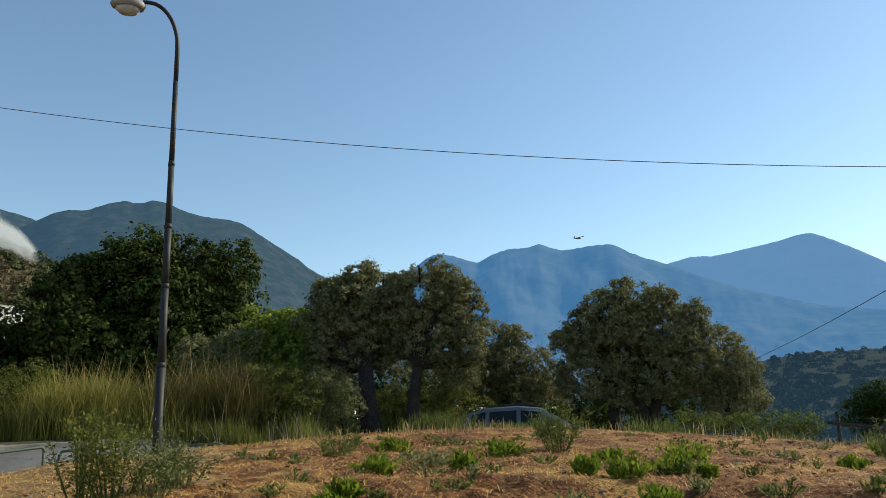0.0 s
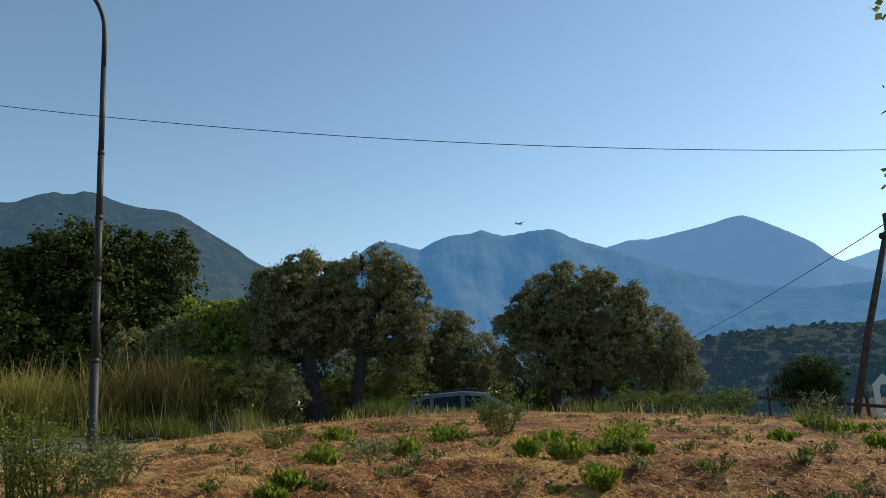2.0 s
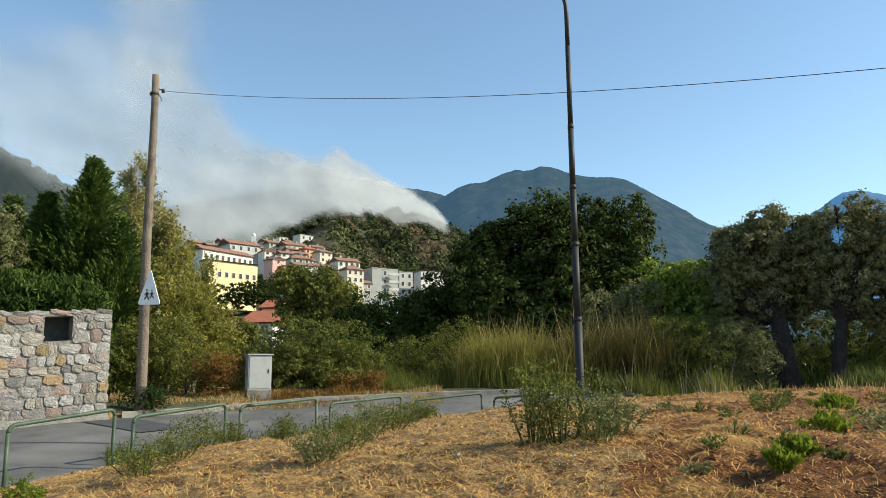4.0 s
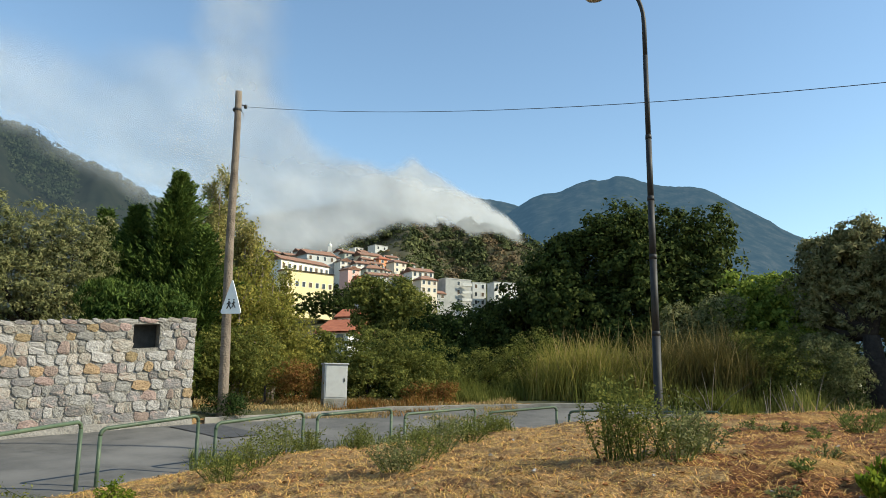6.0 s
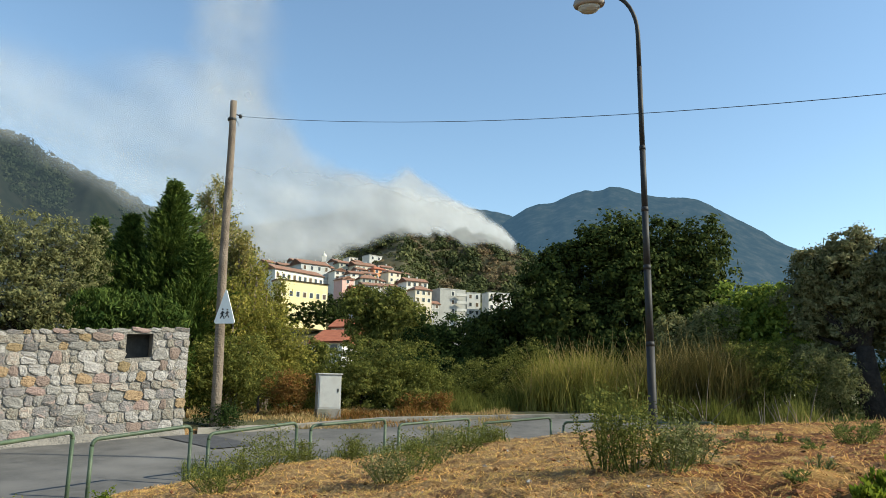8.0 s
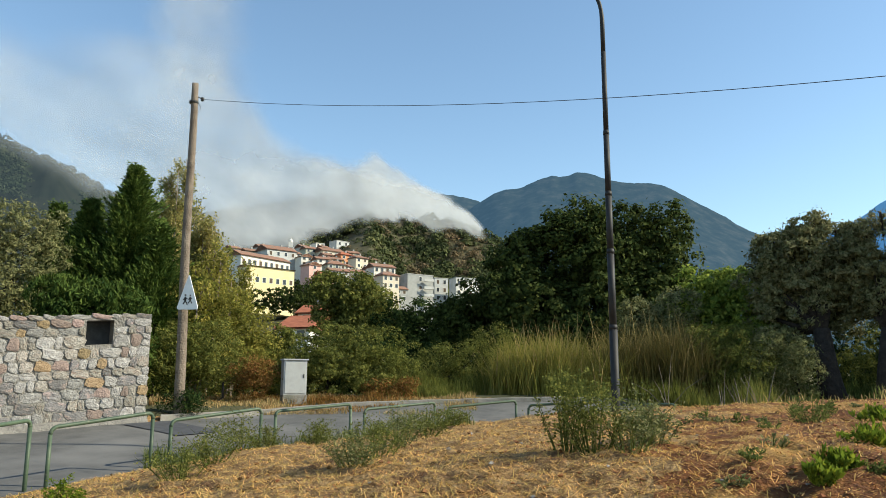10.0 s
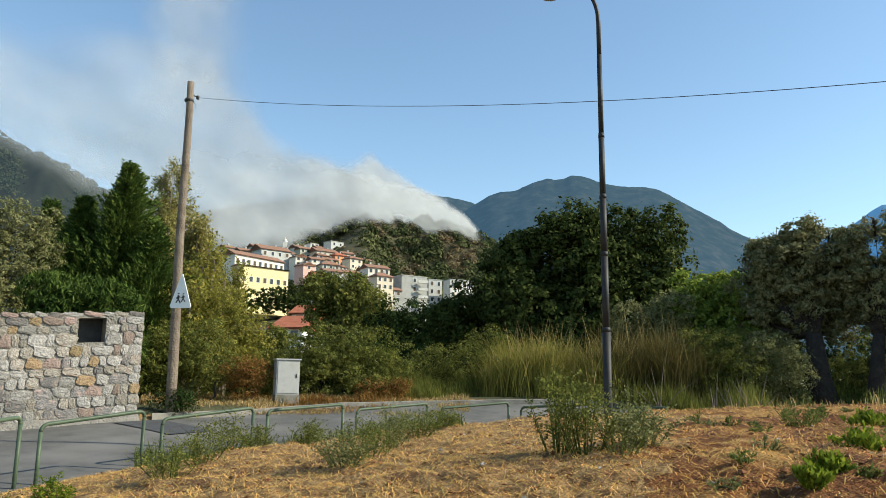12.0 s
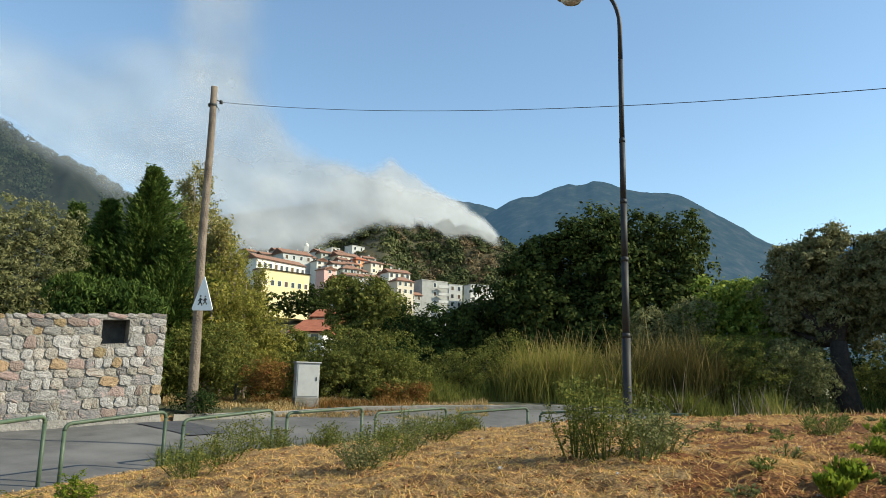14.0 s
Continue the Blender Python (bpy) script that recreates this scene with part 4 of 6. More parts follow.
def house(az, width, el0, el1, r, colour, roof="gable", turn=0.0, floors=2, bays=2, label="", depth=0.8, sink=9.0, tile=None, name="house", pitch=0.46, chimney=True):
    """A plastered house by azimuth, width in degrees, and the elevations of its foot and eaves."""
    foot = Q(az, r, el0)
    w = radians(width) * r
    h = (Q(az, r, el1) - foot).z
    d = max(6.0, w * depth)
    if r > 200:
        turn = 22 + 0.6 * abs(turn)
    t = empty(name, foot, label or "small plastered town house with a tiled roof", "house", "houses of the town")
    m = Matrix.Rotation(radians(az + turn), 4, "Z") @ Matrix.Translation((0, d / 2, 0))
    bm = bmesh.new()
    box(bm, m @ Matrix.Translation((0, 0, -sink)), w, d, h + sink)
    part("wall", bm, PLASTER[colour], t)
    bm = bmesh.new()
    o = 0.45
    if roof == "flat":
        box(bm, m @ Matrix.Translation((0, 0, h)), w + 0.3, d + 0.3, 0.35)
        part("roof", bm, M_flat, t)
    else:
        rise = pitch * (d if roof == "gable" else w) * 0.5
        if roof == "gable":
            a = [(-w / 2 - o, -d / 2 - o, h - 0.1), (w / 2 + o, -d / 2 - o, h - 0.1), (w / 2 + o, d / 2 + o, h - 0.1), (-w / 2 - o, d / 2 + o, h - 0.1)]
            rd = [(-w / 2 - o, 0, h + rise), (w / 2 + o, 0, h + rise)]
        elif roof == "front":
            a = [(-w / 2 - o, -d / 2 - o, h - 0.1), (w / 2 + o, -d / 2 - o, h - 0.1), (w / 2 + o, d / 2 + o, h - 0.1), (-w / 2 - o, d / 2 + o, h - 0.1)]
            rd = [(0, -d / 2 - o, h + rise), (0, d / 2 + o, h + rise)]
        else:
            a = [(-w / 2 - o, -d / 2 - o, h - 0.1), (w / 2 + o, -d / 2 - o, h - 0.1), (w / 2 + o, d / 2 + o, h - 0.1), (-w / 2 - o, d / 2 + o, h - 0.1)]
            rd = [(-w * 0.22, 0, h + rise), (w * 0.22, 0, h + rise)]
        for lift in (0.0, 0.22):
            va = [bm.verts.new(m @ Vector((x, y, z + lift))) for x, y, z in a]
            vr = [bm.verts.new(m @ Vector((x, y, z + lift))) for x, y, z in rd]
            if roof == "front":
                fs = ((va[0], va[3], vr[1], vr[0]), (va[1], vr[0], vr[1], va[2]), (va[0], vr[0], va[1]), (va[2], vr[1], va[3]))
            else:
                fs = ((va[0], va[1], vr[1], vr[0]), (va[2], va[3], vr[0], vr[1]), (va[1], va[2], vr[1]), (va[3], va[0], vr[0]))
            for f in fs:
                bm.faces.new(f)
        roof_ob = part("roof", bm, tile or M_tile, t)
        if chimney:
            bm = bmesh.new()
            box(bm, m @ Matrix.Translation((w * 0.22, d * 0.12, h + rise * 0.4)), 0.7, 0.7, rise * 0.6 + 1.0)
            part("chimney", bm, PLASTER["grey"], roof_ob)
    fh = h / floors
    for f in range(floors):
        for b in range(bays):
            x = (b + 0.5) / bays * w - w / 2
            ww, wh = min(1.1, w / bays * 0.45), min(1.6, fh * 0.52)
            bm = bmesh.new()
            box(bm, m @ Matrix.Translation((x, -d / 2 - 0.02, f * fh + fh * 0.28)), ww + 0.35, 0.10, wh + 0.3)
            win = part("window", bm, PLASTER["white"] if colour != "white" else PLASTER["cream"], t)
            bm = bmesh.new()
            box(bm, m @ Matrix.Translation((x, -d / 2 - 0.075, f * fh + fh * 0.28 + 0.15)), ww, 0.04, wh)
            part("pane", bm, M_dark_pane if (f + b) % 3 else M_shutter, win)
    return t


house(44.35, 3.95, 6.9, 8.50, 255, "yellow", "gable", -14, 1, 7, "large yellow plastered building with small windows", 0.3, 8, pitch=0.10, chimney=False)
house(44.75, 4.70, 8.3, 9.15, 275, "white", "gable", -32, 1, 9, "long white row house under a brown tiled roof", 0.35, 6, pitch=0.5)
house(41.20, 1.00, 8.0, 8.80, 300, "pink", "front", -20, 2, 1, "small pink house with a gable roof")
house(40.56, 1.03, 8.6, 9.25, 318, "white", "gable", -2, 2, 2, "white house with a brown tiled roof")
house(39.57, 1.07, 8.7, 9.25, 330, "ochre", "gable", -7, 2, 2, "ochre yellow house with a tiled roof")
house(38.83, 1.12, 8.8, 9.60, 335, "orange", "hip", -17, 2, 2, "bright orange house with a tiled roof", tile=M_redtile)
house(39.58, 1.46, 8.1, 8.90, 310, "sage", "hip", 0, 2, 3, "grey-green house with shuttered windows")
house(37.72, 1.13, 8.2, 9.40, 325, "cream", "hip", -22, 3, 2, "tall cream house with a tiled roof")
house(36.00, 1.80, 7.7, 8.76, 300, "white", "gable", -8, 2, 4, "white house with a long balcony floor")
house(35.52, 1.46, 7.1, 8.15, 285, "cream", "hip", -18, 2, 3, "cream house with a hipped tiled roof")
house(39.18, 1.17, 9.8, 10.60, 375, "palegrey", "flat", -24, 2, 2, "square grey flat-roofed house at the top of the town")
house(40.86, 0.69, 9.8, 10.40, 370, "white", "flat", -12, 2, 2, "small white house high in the town")
house(41.52, 0.86, 9.3, 10.00, 355, "sage", "gable", -4, 2, 2, "grey-green house high in the town")
house(39.86, 1.79, 9.3, 9.85, 352, "cream", "gable", -9, 1, 4, "wide house with a long brown roof")
house(46.93, 0.80, 9.2, 9.80, 330, "white", "gable", -12, 1, 2, "small white house at the edge of the smoke")
house(45.77, 1.01, 9.1, 9.65, 330, "cream", "gable", -6, 1, 2, "cream house at the edge of the smoke")
house(43.63, 2.40, 9.2, 9.80, 325, "palegrey", "gable", -9, 1, 4, "long pale house in thin smoke")
house(41.79, 0.94, 8.7, 9.40, 322, "white", "front", -7, 2, 2, "white gabled house in the town")
house(37.95, 1.29, 7.6, 8.35, 305, "cream", "gable", -16, 2, 2, "cream house with a tiled roof")
house(39.33, 1.49, 7.7, 8.40, 295, "palegrey", "gable", -4, 2, 3, "pale grey house with a tiled roof")
house(34.95, 1.5, 6.2, 7.15, 290, "grey", "gable", 10, 2, 3, "grey unplastered house below the town", 0.8, 14)
house(40.2, 1.2, 7.6, 8.1, 285, "pink", "gable", -10, 1, 2, "low pink house with a red roof", tile=M_redtile)
house(38.3, 0.9, 9.3, 9.75, 350, "cream", "gable", -6, 1, 2, "small cream house on the hill")
house(37.0, 1.0, 8.9, 9.3, 340, "palegrey", "gable", -20, 1, 2, "pale house at the edge of the scrub")
for az, wd, e0, e1, rr, col in ((42.6, 0.8, 9.0, 9.6, 340, "white"), (40.2, 0.7, 9.0, 9.55, 338, "pink"), (38.0, 0.8, 8.5, 9.0, 330, "ochre"), (36.9, 0.8, 8.0, 8.6, 310, "white"), (44.9, 0.9, 9.6, 10.0, 350, "palegrey"),
                                 (38.7, 0.7, 8.3, 8.75, 316, "white"), (40.4, 0.6, 9.6, 10.1, 362, "cream"), (41.9, 0.7, 9.6, 10.1, 360, "palegrey"), (36.2, 0.8, 7.3, 7.7, 290, "pink")):
    house(az, wd, e0, e1, rr, col, "gable", RNG.uniform(-30, 0), 2, 2, "small " + col.replace("palegrey", "pale grey") + " town house with a tiled roof")

# church with a white tower
cb_ = Q(42.84, 365, 9.4)
church = empty("church", cb_, "white church with a small domed tower", "church")
cmx = Matrix.Rotation(radians(42.84), 4, "Z")
bm = bmesh.new()
box(bm, cmx @ Matrix.Translation((0, 4, -5)), 5.0, 8, 9.5)
part("nave", bm, PLASTER["white"], church)
bm = bmesh.new()
box(bm, cmx @ Matrix.Translation((-1.2, 1, -5)), 2.0, 2.0, 12.0)
lathe(bm, cmx @ Matrix.Translation((-1.2, 1, 7.0)), [(1.1, 0), (1.0, 0.7), (0.6, 1.3), (0.15, 1.6), (0.08, 2.6)], 12)
part("tower", bm, PLASTER["white"], church)

# grey concrete building with balconies, and white school-like block
gray = house(33.31, 2.23, 5.0, 8.20, 300, "grey", "flat", 14, 5, 1, "tall pale grey concrete building with balconies", 0.7, 14, name="apartment_building")
w_ = radians(2.23) * 300
gm = Matrix.Rotation(radians(33.31 + 14), 4, "Z")
for f in range(5):
    z_ = 2.4 + f * 3.0
    bm = bmesh.new()
    box(bm, gm @ Matrix.Translation((w_ * 0.28, -0.75, z_)), w_ * 0.34, 1.5, 0.25)
    box(bm, gm @ Matrix.Translation((w_ * 0.28, -1.45, z_ + 0.25)), w_ * 0.34, 0.08, 0.85)
    part("balcony", bm, PLASTER["white"], gray)
house(31.74, 1.10, 5.6, 7.95, 312, "palegrey", "flat", -4, 4, 2, "lower wing of the concrete building", 0.8, 14, name="apartment_building")
house(29.75, 1.95, 5.8, 7.95, 305, "white", "flat", -9, 3, 4, "white flat-roofed block with square windows", 0.6, 14, name="school_building")

# nearer red-roofed house below the town and small house behind the wall
house(42.6, 2.5, 3.0, 4.15, 105, "white", "gable", -26, 1, 2, "white house with a bright red tiled roof", 2.0, 12, tile=M_redtile, pitch=0.42)
house(41.7, 1.25, 4.3, 5.25, 118, "cream", "gable", -22, 1, 1, "small house with a dark red roof", 1.2, 16, tile=M_redtile)
house(59.9, 1.0, 4.2, 5.5, 60, "white", "front", -4, 1, 1, "small white house with a red roof behind the wall", 1.0, 9, tile=M_redtile)

# ---------------------------------------------------------------- car on the road


def car(az, r, z, heading):
    t = empty("car", P(az, r, z), "grey-blue family car with roof rails driving on the road", "car")
    t.rotation_euler = (0, 0, heading)
    paint = material("car_paint", [(0.085, 0.095, 0.096), (0.11, 0.12, 0.122)], 2, 3, 0.25, 0.3, spec=0.5)
    glass = material("car_glass", [(0.012, 0.015, 0.018), (0.02, 0.024, 0.028)], 1, 2, 0.06, spec=0.6)
    rubber = material("tyre", [(0.02, 0.02, 0.02), (0.035, 0.035, 0.035)], 8, 4, 0.9)
    # stations along the length: x, sill, waist, roof, half width low, half width high
    st = [(-2.10, 0.45, 0.70, 0.72, 0.70, 0.62), (-2.02, 0.30, 0.92, 1.02, 0.82, 0.66), (-1.75, 0.26, 0.95, 1.42, 0.85, 0.60), (-1.20, 0.24, 0.95, 1.52, 0.86, 0.62), (-0.30, 0.24, 0.94, 1.55, 0.87, 0.62), (0.40, 0.24, 0.93, 1.48, 0.87, 0.60),
          (0.90, 0.24, 0.92, 1.20, 0.87, 0.66), (1.30, 0.25, 0.90, 0.96, 0.86, 0.72), (1.85, 0.28, 0.74, 0.80, 0.82, 0.66), (2.10, 0.38, 0.58, 0.60, 0.72, 0.60)]
    bm = bmesh.new()
    rings = []
    for x, s, wv, rf, a, b in st:
        pr = [(-a * 0.9, s), (-a, s + 0.12), (-a, wv), (-b, rf - 0.06), (-b * 0.8, rf), (b * 0.8, rf), (b, rf - 0.06), (a, wv), (a, s + 0.12), (a * 0.9, s)]
        rings.append([bm.verts.new((x, y, z_)) for y, z_ in pr])
    for p_, q_ in zip(rings, rings[1:]):
        for k in range(10):
            bm.faces.new((p_[k], p_[(k + 1) % 10], q_[(k + 1) % 10], q_[k]))
    bm.faces.new(rings[0])
    bm.faces.new(rings[-1][::-1])
    part("body", bm, paint, t, smooth=True)

    def pane(i, j, lo, hi, name):
        for sgn in (-1, 1):
            b_ = bmesh.new()
            pts = []
            for n_, f in ((i, lo), (j, lo), (j, hi), (i, hi)):
                x, s, wv, rf, a, b = st[n_]
                pts.append(Vector((x + (0.06 if n_ == i else -0.06), sgn * (a + (b - a) * f + 0.012), wv + (rf - 0.06 - wv) * f)))
            b_.faces.new([b_.verts.new(p_) for p_ in pts])
            bmesh.ops.solidify(b_, geom=b_.faces[:], thickness=0.008)
            part(name, b_, glass, t)
    pane(2, 3, 0.10, 0.88, "rear_window")
    pane(3, 4, 0.10, 0.88, "side_window")
    pane(4, 5, 0.10, 0.88, "side_window")
    bm = bmesh.new()
    bm.faces.new([bm.verts.new(v_) for v_ in ((0.52, -0.52, 1.455), (0.52, 0.52, 1.455), (1.24, 0.62, 1.01), (1.24, -0.62, 1.01))])
    bmesh.ops.solidify(bm, geom=bm.faces[:], thickness=0.01)
    part("windscreen", bm, glass, t)
    for sgn in (-1, 1):
        bm = bmesh.new()
        tube(bm, [(-1.6, sgn * 0.52, 1.50), (-1.5, sgn * 0.52, 1.575), (0.0, sgn * 0.52, 1.60), (0.3, sgn * 0.52, 1.52)], 0.018, 6)
        part("roof_rail", bm, M_black, t)
        for x in (-1.3, 1.35):
            bm = bmesh.new()
            lathe(bm, Matrix.Translation((x, sgn * 0.80, 0.31)) @ Matrix.Rotation(math.pi / 2, 4, "X"), [(0.20, -0.10), (0.29, -0.09), (0.31, -0.05), (0.31, 0.05), (0.29, 0.09), (0.20, 0.10)], 18)
            wh = part("wheel", bm, rubber, t, smooth=True)
            bm = bmesh.new()
            lathe(bm, Matrix.Translation((x, sgn * 0.86, 0.31)) @ Matrix.Rotation(math.pi / 2, 4, "X"), [(0.19, -0.05), (0.19, 0.05), (0.05, 0.06)], 14)
            part("rim", bm, M_lamp_head, wh, smooth=True)
        bm = bmesh.new()
        box(bm, Matrix.Translation((1.98, sgn * 0.55, 0.56)), 0.16, 0.26, 0.12, 0.03)
        part("headlight", bm, M_white, t)
    return t


car(-5.9, 23.4, 0.5 * (at(ZN, -5.9) + at(ZF, -5.9)) + 0.03, radians(-8))

# ---------------------------------------------------------------- beside the field on the sunny side
# braced wooden pole
pb = G(-34.6, 19)
ap = empty("utility_pole", pb, "dark wooden utility pole with a slanting brace", "utility pole")
bm = bmesh.new()
tube(bm, [local(ap, pb - Vector((0, 0, 0.3))), local(ap, Q(-34.75, 19, 4)), local(ap, Q(-34.9, 19, 10.4))], [0.10, 0.085, 0.07], 10)
part("shaft", bm, M_darkwood, ap, smooth=True)
bm = bmesh.new()
foot2 = G(-30.5, 18.4)
tube(bm, [local(ap, foot2 - Vector((0, 0, 0.3))), local(ap, foot2.lerp(Q(-34.75, 18.9, 9.2), 0.5)), local(ap, Q(-34.75, 18.9, 9.2))], [0.085, 0.075, 0.065], 10)
part("brace", bm, M_darkwood, ap, smooth=True)
bm = bmesh.new()
lathe(bm, Matrix.Translation(local(ap, Q(-34.7, 18.9, 9.0))), [(0.12, -0.06), (0.14, 0), (0.12, 0.06)], 10)
part("band", bm, M_black, ap)
wire("service_wire", Q(-34.75, 18.9, 9.75), Q(-17.0, 60, 2.2), 0.5, 0.010, "thin wire running from the braced pole")
# low rail fence
fence = empty("fence", G(-29.5, 19.5), "low weathered wooden rail fence at the field's edge", "fence")
for az, r in ((-26.2, 20.5), (-29.0, 19.8), (-32.0, 19.2), (-34.8, 18.6)):
    g_ = G(az, r)
    bm = bmesh.new()
    tube(bm, [local(fence, g_ - Vector((0, 0, 0.2))), local(fence, Q(az, r, -0.2 if az > -27 else -1.0) + Vector((0.02, 0, 0)))], [0.05, 0.04], 7)
    part("post", bm, M_darkwood, fence)
bm = bmesh.new()
tube(bm, [local(fence, Q(-25.6, 20.5, -0.85)), local(fence, Q(-29, 19.8, -1.3)), local(fence, Q(-32, 19.2, -1.7)), local(fence, Q(-36, 18.5, -2.2))], [0.035, 0.04, 0.038, 0.035], 7)
part("rail", bm, M_darkwood, fence)
# low house with bell-cote
hb_ = Q(-33.0, 46, -3.0)
bc = empty("chapel", hb_, "small pale chapel with an arched bell-cote", "chapel")
bmx = Matrix.Rotation(radians(-33.0), 4, "Z")
bm = bmesh.new()
box(bm, bmx @ Matrix.Translation((0.2, 3, -2.0)), 3.0, 5.5, 2.4)
part("wall", bm, PLASTER["cream"], bc)
bm = bmesh.new()
for y0, y1, z0, z1 in ((0.0, 3.0, 0.6, 1.35), (6.0, 3.0, 0.6, 1.35)):
    v_ = [bm.verts.new(bmx @ Vector(p_)) for p_ in ((-1.6, y0, z0 - 0.2), (2.0, y0, z0 - 0.2), (2.0, y1, z1), (-1.6, y1, z1))]
    bm.faces.new(v_)
bmesh.ops.solidify(bm, geom=bm.faces[:], thickness=0.12)
part("roof", bm, M_tile, bc)
bm = bmesh.new()
for x in (-0.42, 0.32):
    box(bm, bmx @ Matrix.Translation((0.1 + x + 0.05, -0.1, -2.0)), 0.28, 0.5, 4.05)
box(bm, bmx @ Matrix.Translation((0.1, -0.1, -2.0)), 1.02, 0.46, 2.6)
for k in range(7):
    a0_ = math.pi * k / 6
    box(bm, bmx @ Matrix.Translation((0.1 + 0.30 * math.cos(a0_), -0.1, 1.85 + 0.26 * math.sin(a0_))), 0.24, 0.46, 0.22)
v_ = [bm.verts.new(bmx @ Vector((0.1 + x, y, z))) for y in (-0.34, 0.14) for x, z in ((-0.55, 2.05), (0.55, 2.05), (0.0, 2.62))]
for f_ in ((0, 1, 2), (5, 4, 3), (0, 3, 4, 1), (1, 4, 5, 2), (2, 5, 3, 0)):
    bm.faces.new([v_[i] for i in f_])
part("bell_cote", bm, PLASTER["white"], bc)

# poplar whose outer leaves reach into view
tb = G(-45, 9.5)
tp_ = empty("poplar_tree", tb, "poplar with triangular leaves on thin twigs beside the field", "tree", "poplars")
bm = bmesh.new()
tube(bm, [(0, 0, -0.2), (0.1, 0, 2.0), (0.0, 0.1, 6.5)], [0.16, 0.13, 0.04], 10)
lv = []
for az, el, m_ in ((-37.2, 23.0, 13), (-36.5, 17.0, 8), (-35.9, 12.8, 7), (-35.9, 10.2, 3), (-42, 24, 60), (-43, 17, 60), (-44, 10, 50), (-46, 20, 80), (-48, 14, 80), (-44, 28, 80)):
    tip = local(tp_, Q(az, 8.6, el))
    root = Vector((0.05, 0.05, max(1.2, tip.z * 0.75)))
    tube(bm, [root, root.lerp(tip, 0.55) + Vector((0, 0, 0.15)), tip], [0.025, 0.014, 0.005], 5, False)
    lv.append(np.array(tuple(tip)) + RNG.normal(size=(m_, 3)) * (0.075 if m_ < 20 else 0.35) * np.array([1, 1, 1.1]))
part("trunk", bm, M_bark, tp_, smooth=True)
c_ = np.concatenate(lv)
quads("crown", leaf_quads(c_, 0.075, 0.85), L_mid, tp_)

# aircraft over the ridge
pl_ = Q(-10.2, 900, 12.85)
plane = empty("aircraft", pl_, "small grey firefighting aircraft above the ridge", "aircraft")
pm = Matrix.Rotation(radians(-10 + 18), 4, "Z")
bm = bmesh.new()
tube(bm, [pm @ Vector((x, 0, 0)) for x in (-4.5, -3, 0, 2.5, 4.0)], [0.35, 0.7, 1.1, 1.0, 0.4], 10)
part("fuselage", bm, M_lamp_head, plane, smooth=True)
bm = bmesh.new()
box(bm, pm @ Matrix.Translation((0.8, 0, 0.9)) @ Matrix.Rotation(radians(35), 4, "Z"), 1.6, 15.0, 0.28, 0.05)
part("wing", bm, M_lamp_head, plane)
bm = bmesh.new()
box(bm, pm @ Matrix.Translation((-4.2, 0, 0.2)), 1.2, 0.25, 2.0, 0.05)
part("tail_fin", bm, M_lamp_head, plane)
bm = bmesh.new()
box(bm, pm @ Matrix.Translation((-4.2, 0, 1.6)), 1.0, 4.6, 0.2, 0.04)
part("tailplane", bm, M_lamp_head, plane)

# ---------------------------------------------------------------- trees behind the road


def B(r, rows_):
    """Crown blobs by azimuth, elevation, radius and shift in depth."""
    return [(Q(a, r + d, e), rad) for a, e, rad, d in rows_]


tree(G(20.3, 33), B(33, [(20.5, 8.6, 2.2, 0), (23.3, 9.0, 1.9, 0.4), (17.5, 9.0, 2.0, 0), (15.8, 10.8, 1.2, 0.3), (18.3, 11.4, 1.3, 0), (21.3, 11.5, 1.25, 0.2), (23.0, 10.9, 1.2, 0), (25.6, 8.8, 1.2, 0),
                         (26.6, 6.2, 1.8, -0.5), (24.0, 5.2, 2.0, -1), (20.3, 4.8, 2.2, -1), (16.5, 5.4, 1.9, -0.6), (15.2, 8.2, 1.1, 0), (28.4, 4.4, 1.5, 0), (29.9, 5.4, 0.75, 0), (31.2, 4.6, 0.8, 0)]),
     92000, 0.17, L_oak, "oak_tree", "large dark green broadleaf tree behind the road", trunk=0.32, per=46, spread=0.27, aspect=0.6, gap=0.02, hollow=0.5, freq=0.8)
tree(G(11.7, 29), B(29, [(12.6, 6.6, 1.0, 0), (10.6, 6.4, 1.0, 0), (13.6, 5.0, 1.0, 0), (11.0, 4.2, 1.3, -0.3), (12.5, 2.6, 1.3, -0.5), (9.9, 3.0, 1.0, -0.3)]),
     30000, 0.15, L_light, "broadleaf_tree", "light green bushy tree beside the olive", trunk=0.12, per=40, spread=0.18, aspect=0.55, gap=0.05)
tree(G(14.6, 27.5), B(27.5, [(14.6, 5.6, 0.7, 0), (15.6, 3.6, 0.9, 0), (14.2, 2.8, 0.8, 0), (16.8, 4.0, 0.8, 0), (17.4, 5.0, 0.6, 0)]), 12000, 0.11, L_grey, "tall_shrub",
     "grey-green tall shrub by the road", "shrub", trunk=0.06, per=22, spread=0.13)
OLA = B(28, [(7.2, 8.3, 1.25, 0), (8.9, 6.9, 0.95, 0), (5.6, 8.8, 1.1, 0.2), (6.4, 10.3, 0.6, 0), (4.2, 7.4, 1.1, 0), (6.9, 5.6, 1.3, 0), (8.9, 4.6, 0.9, 0), (8.5, 9.4, 0.55, 0), (4.6, 9.9, 0.55, 0), (5.9, 11.1, 0.28, 0), (7.6, 10.2, 0.35, 0), (9.6, 8.2, 0.4, 0), (5.2, 6.6, 0.9, 0), (4.7, 4.6, 0.7, 0.3), (8.8, 3.2, 0.6, 0.4)])
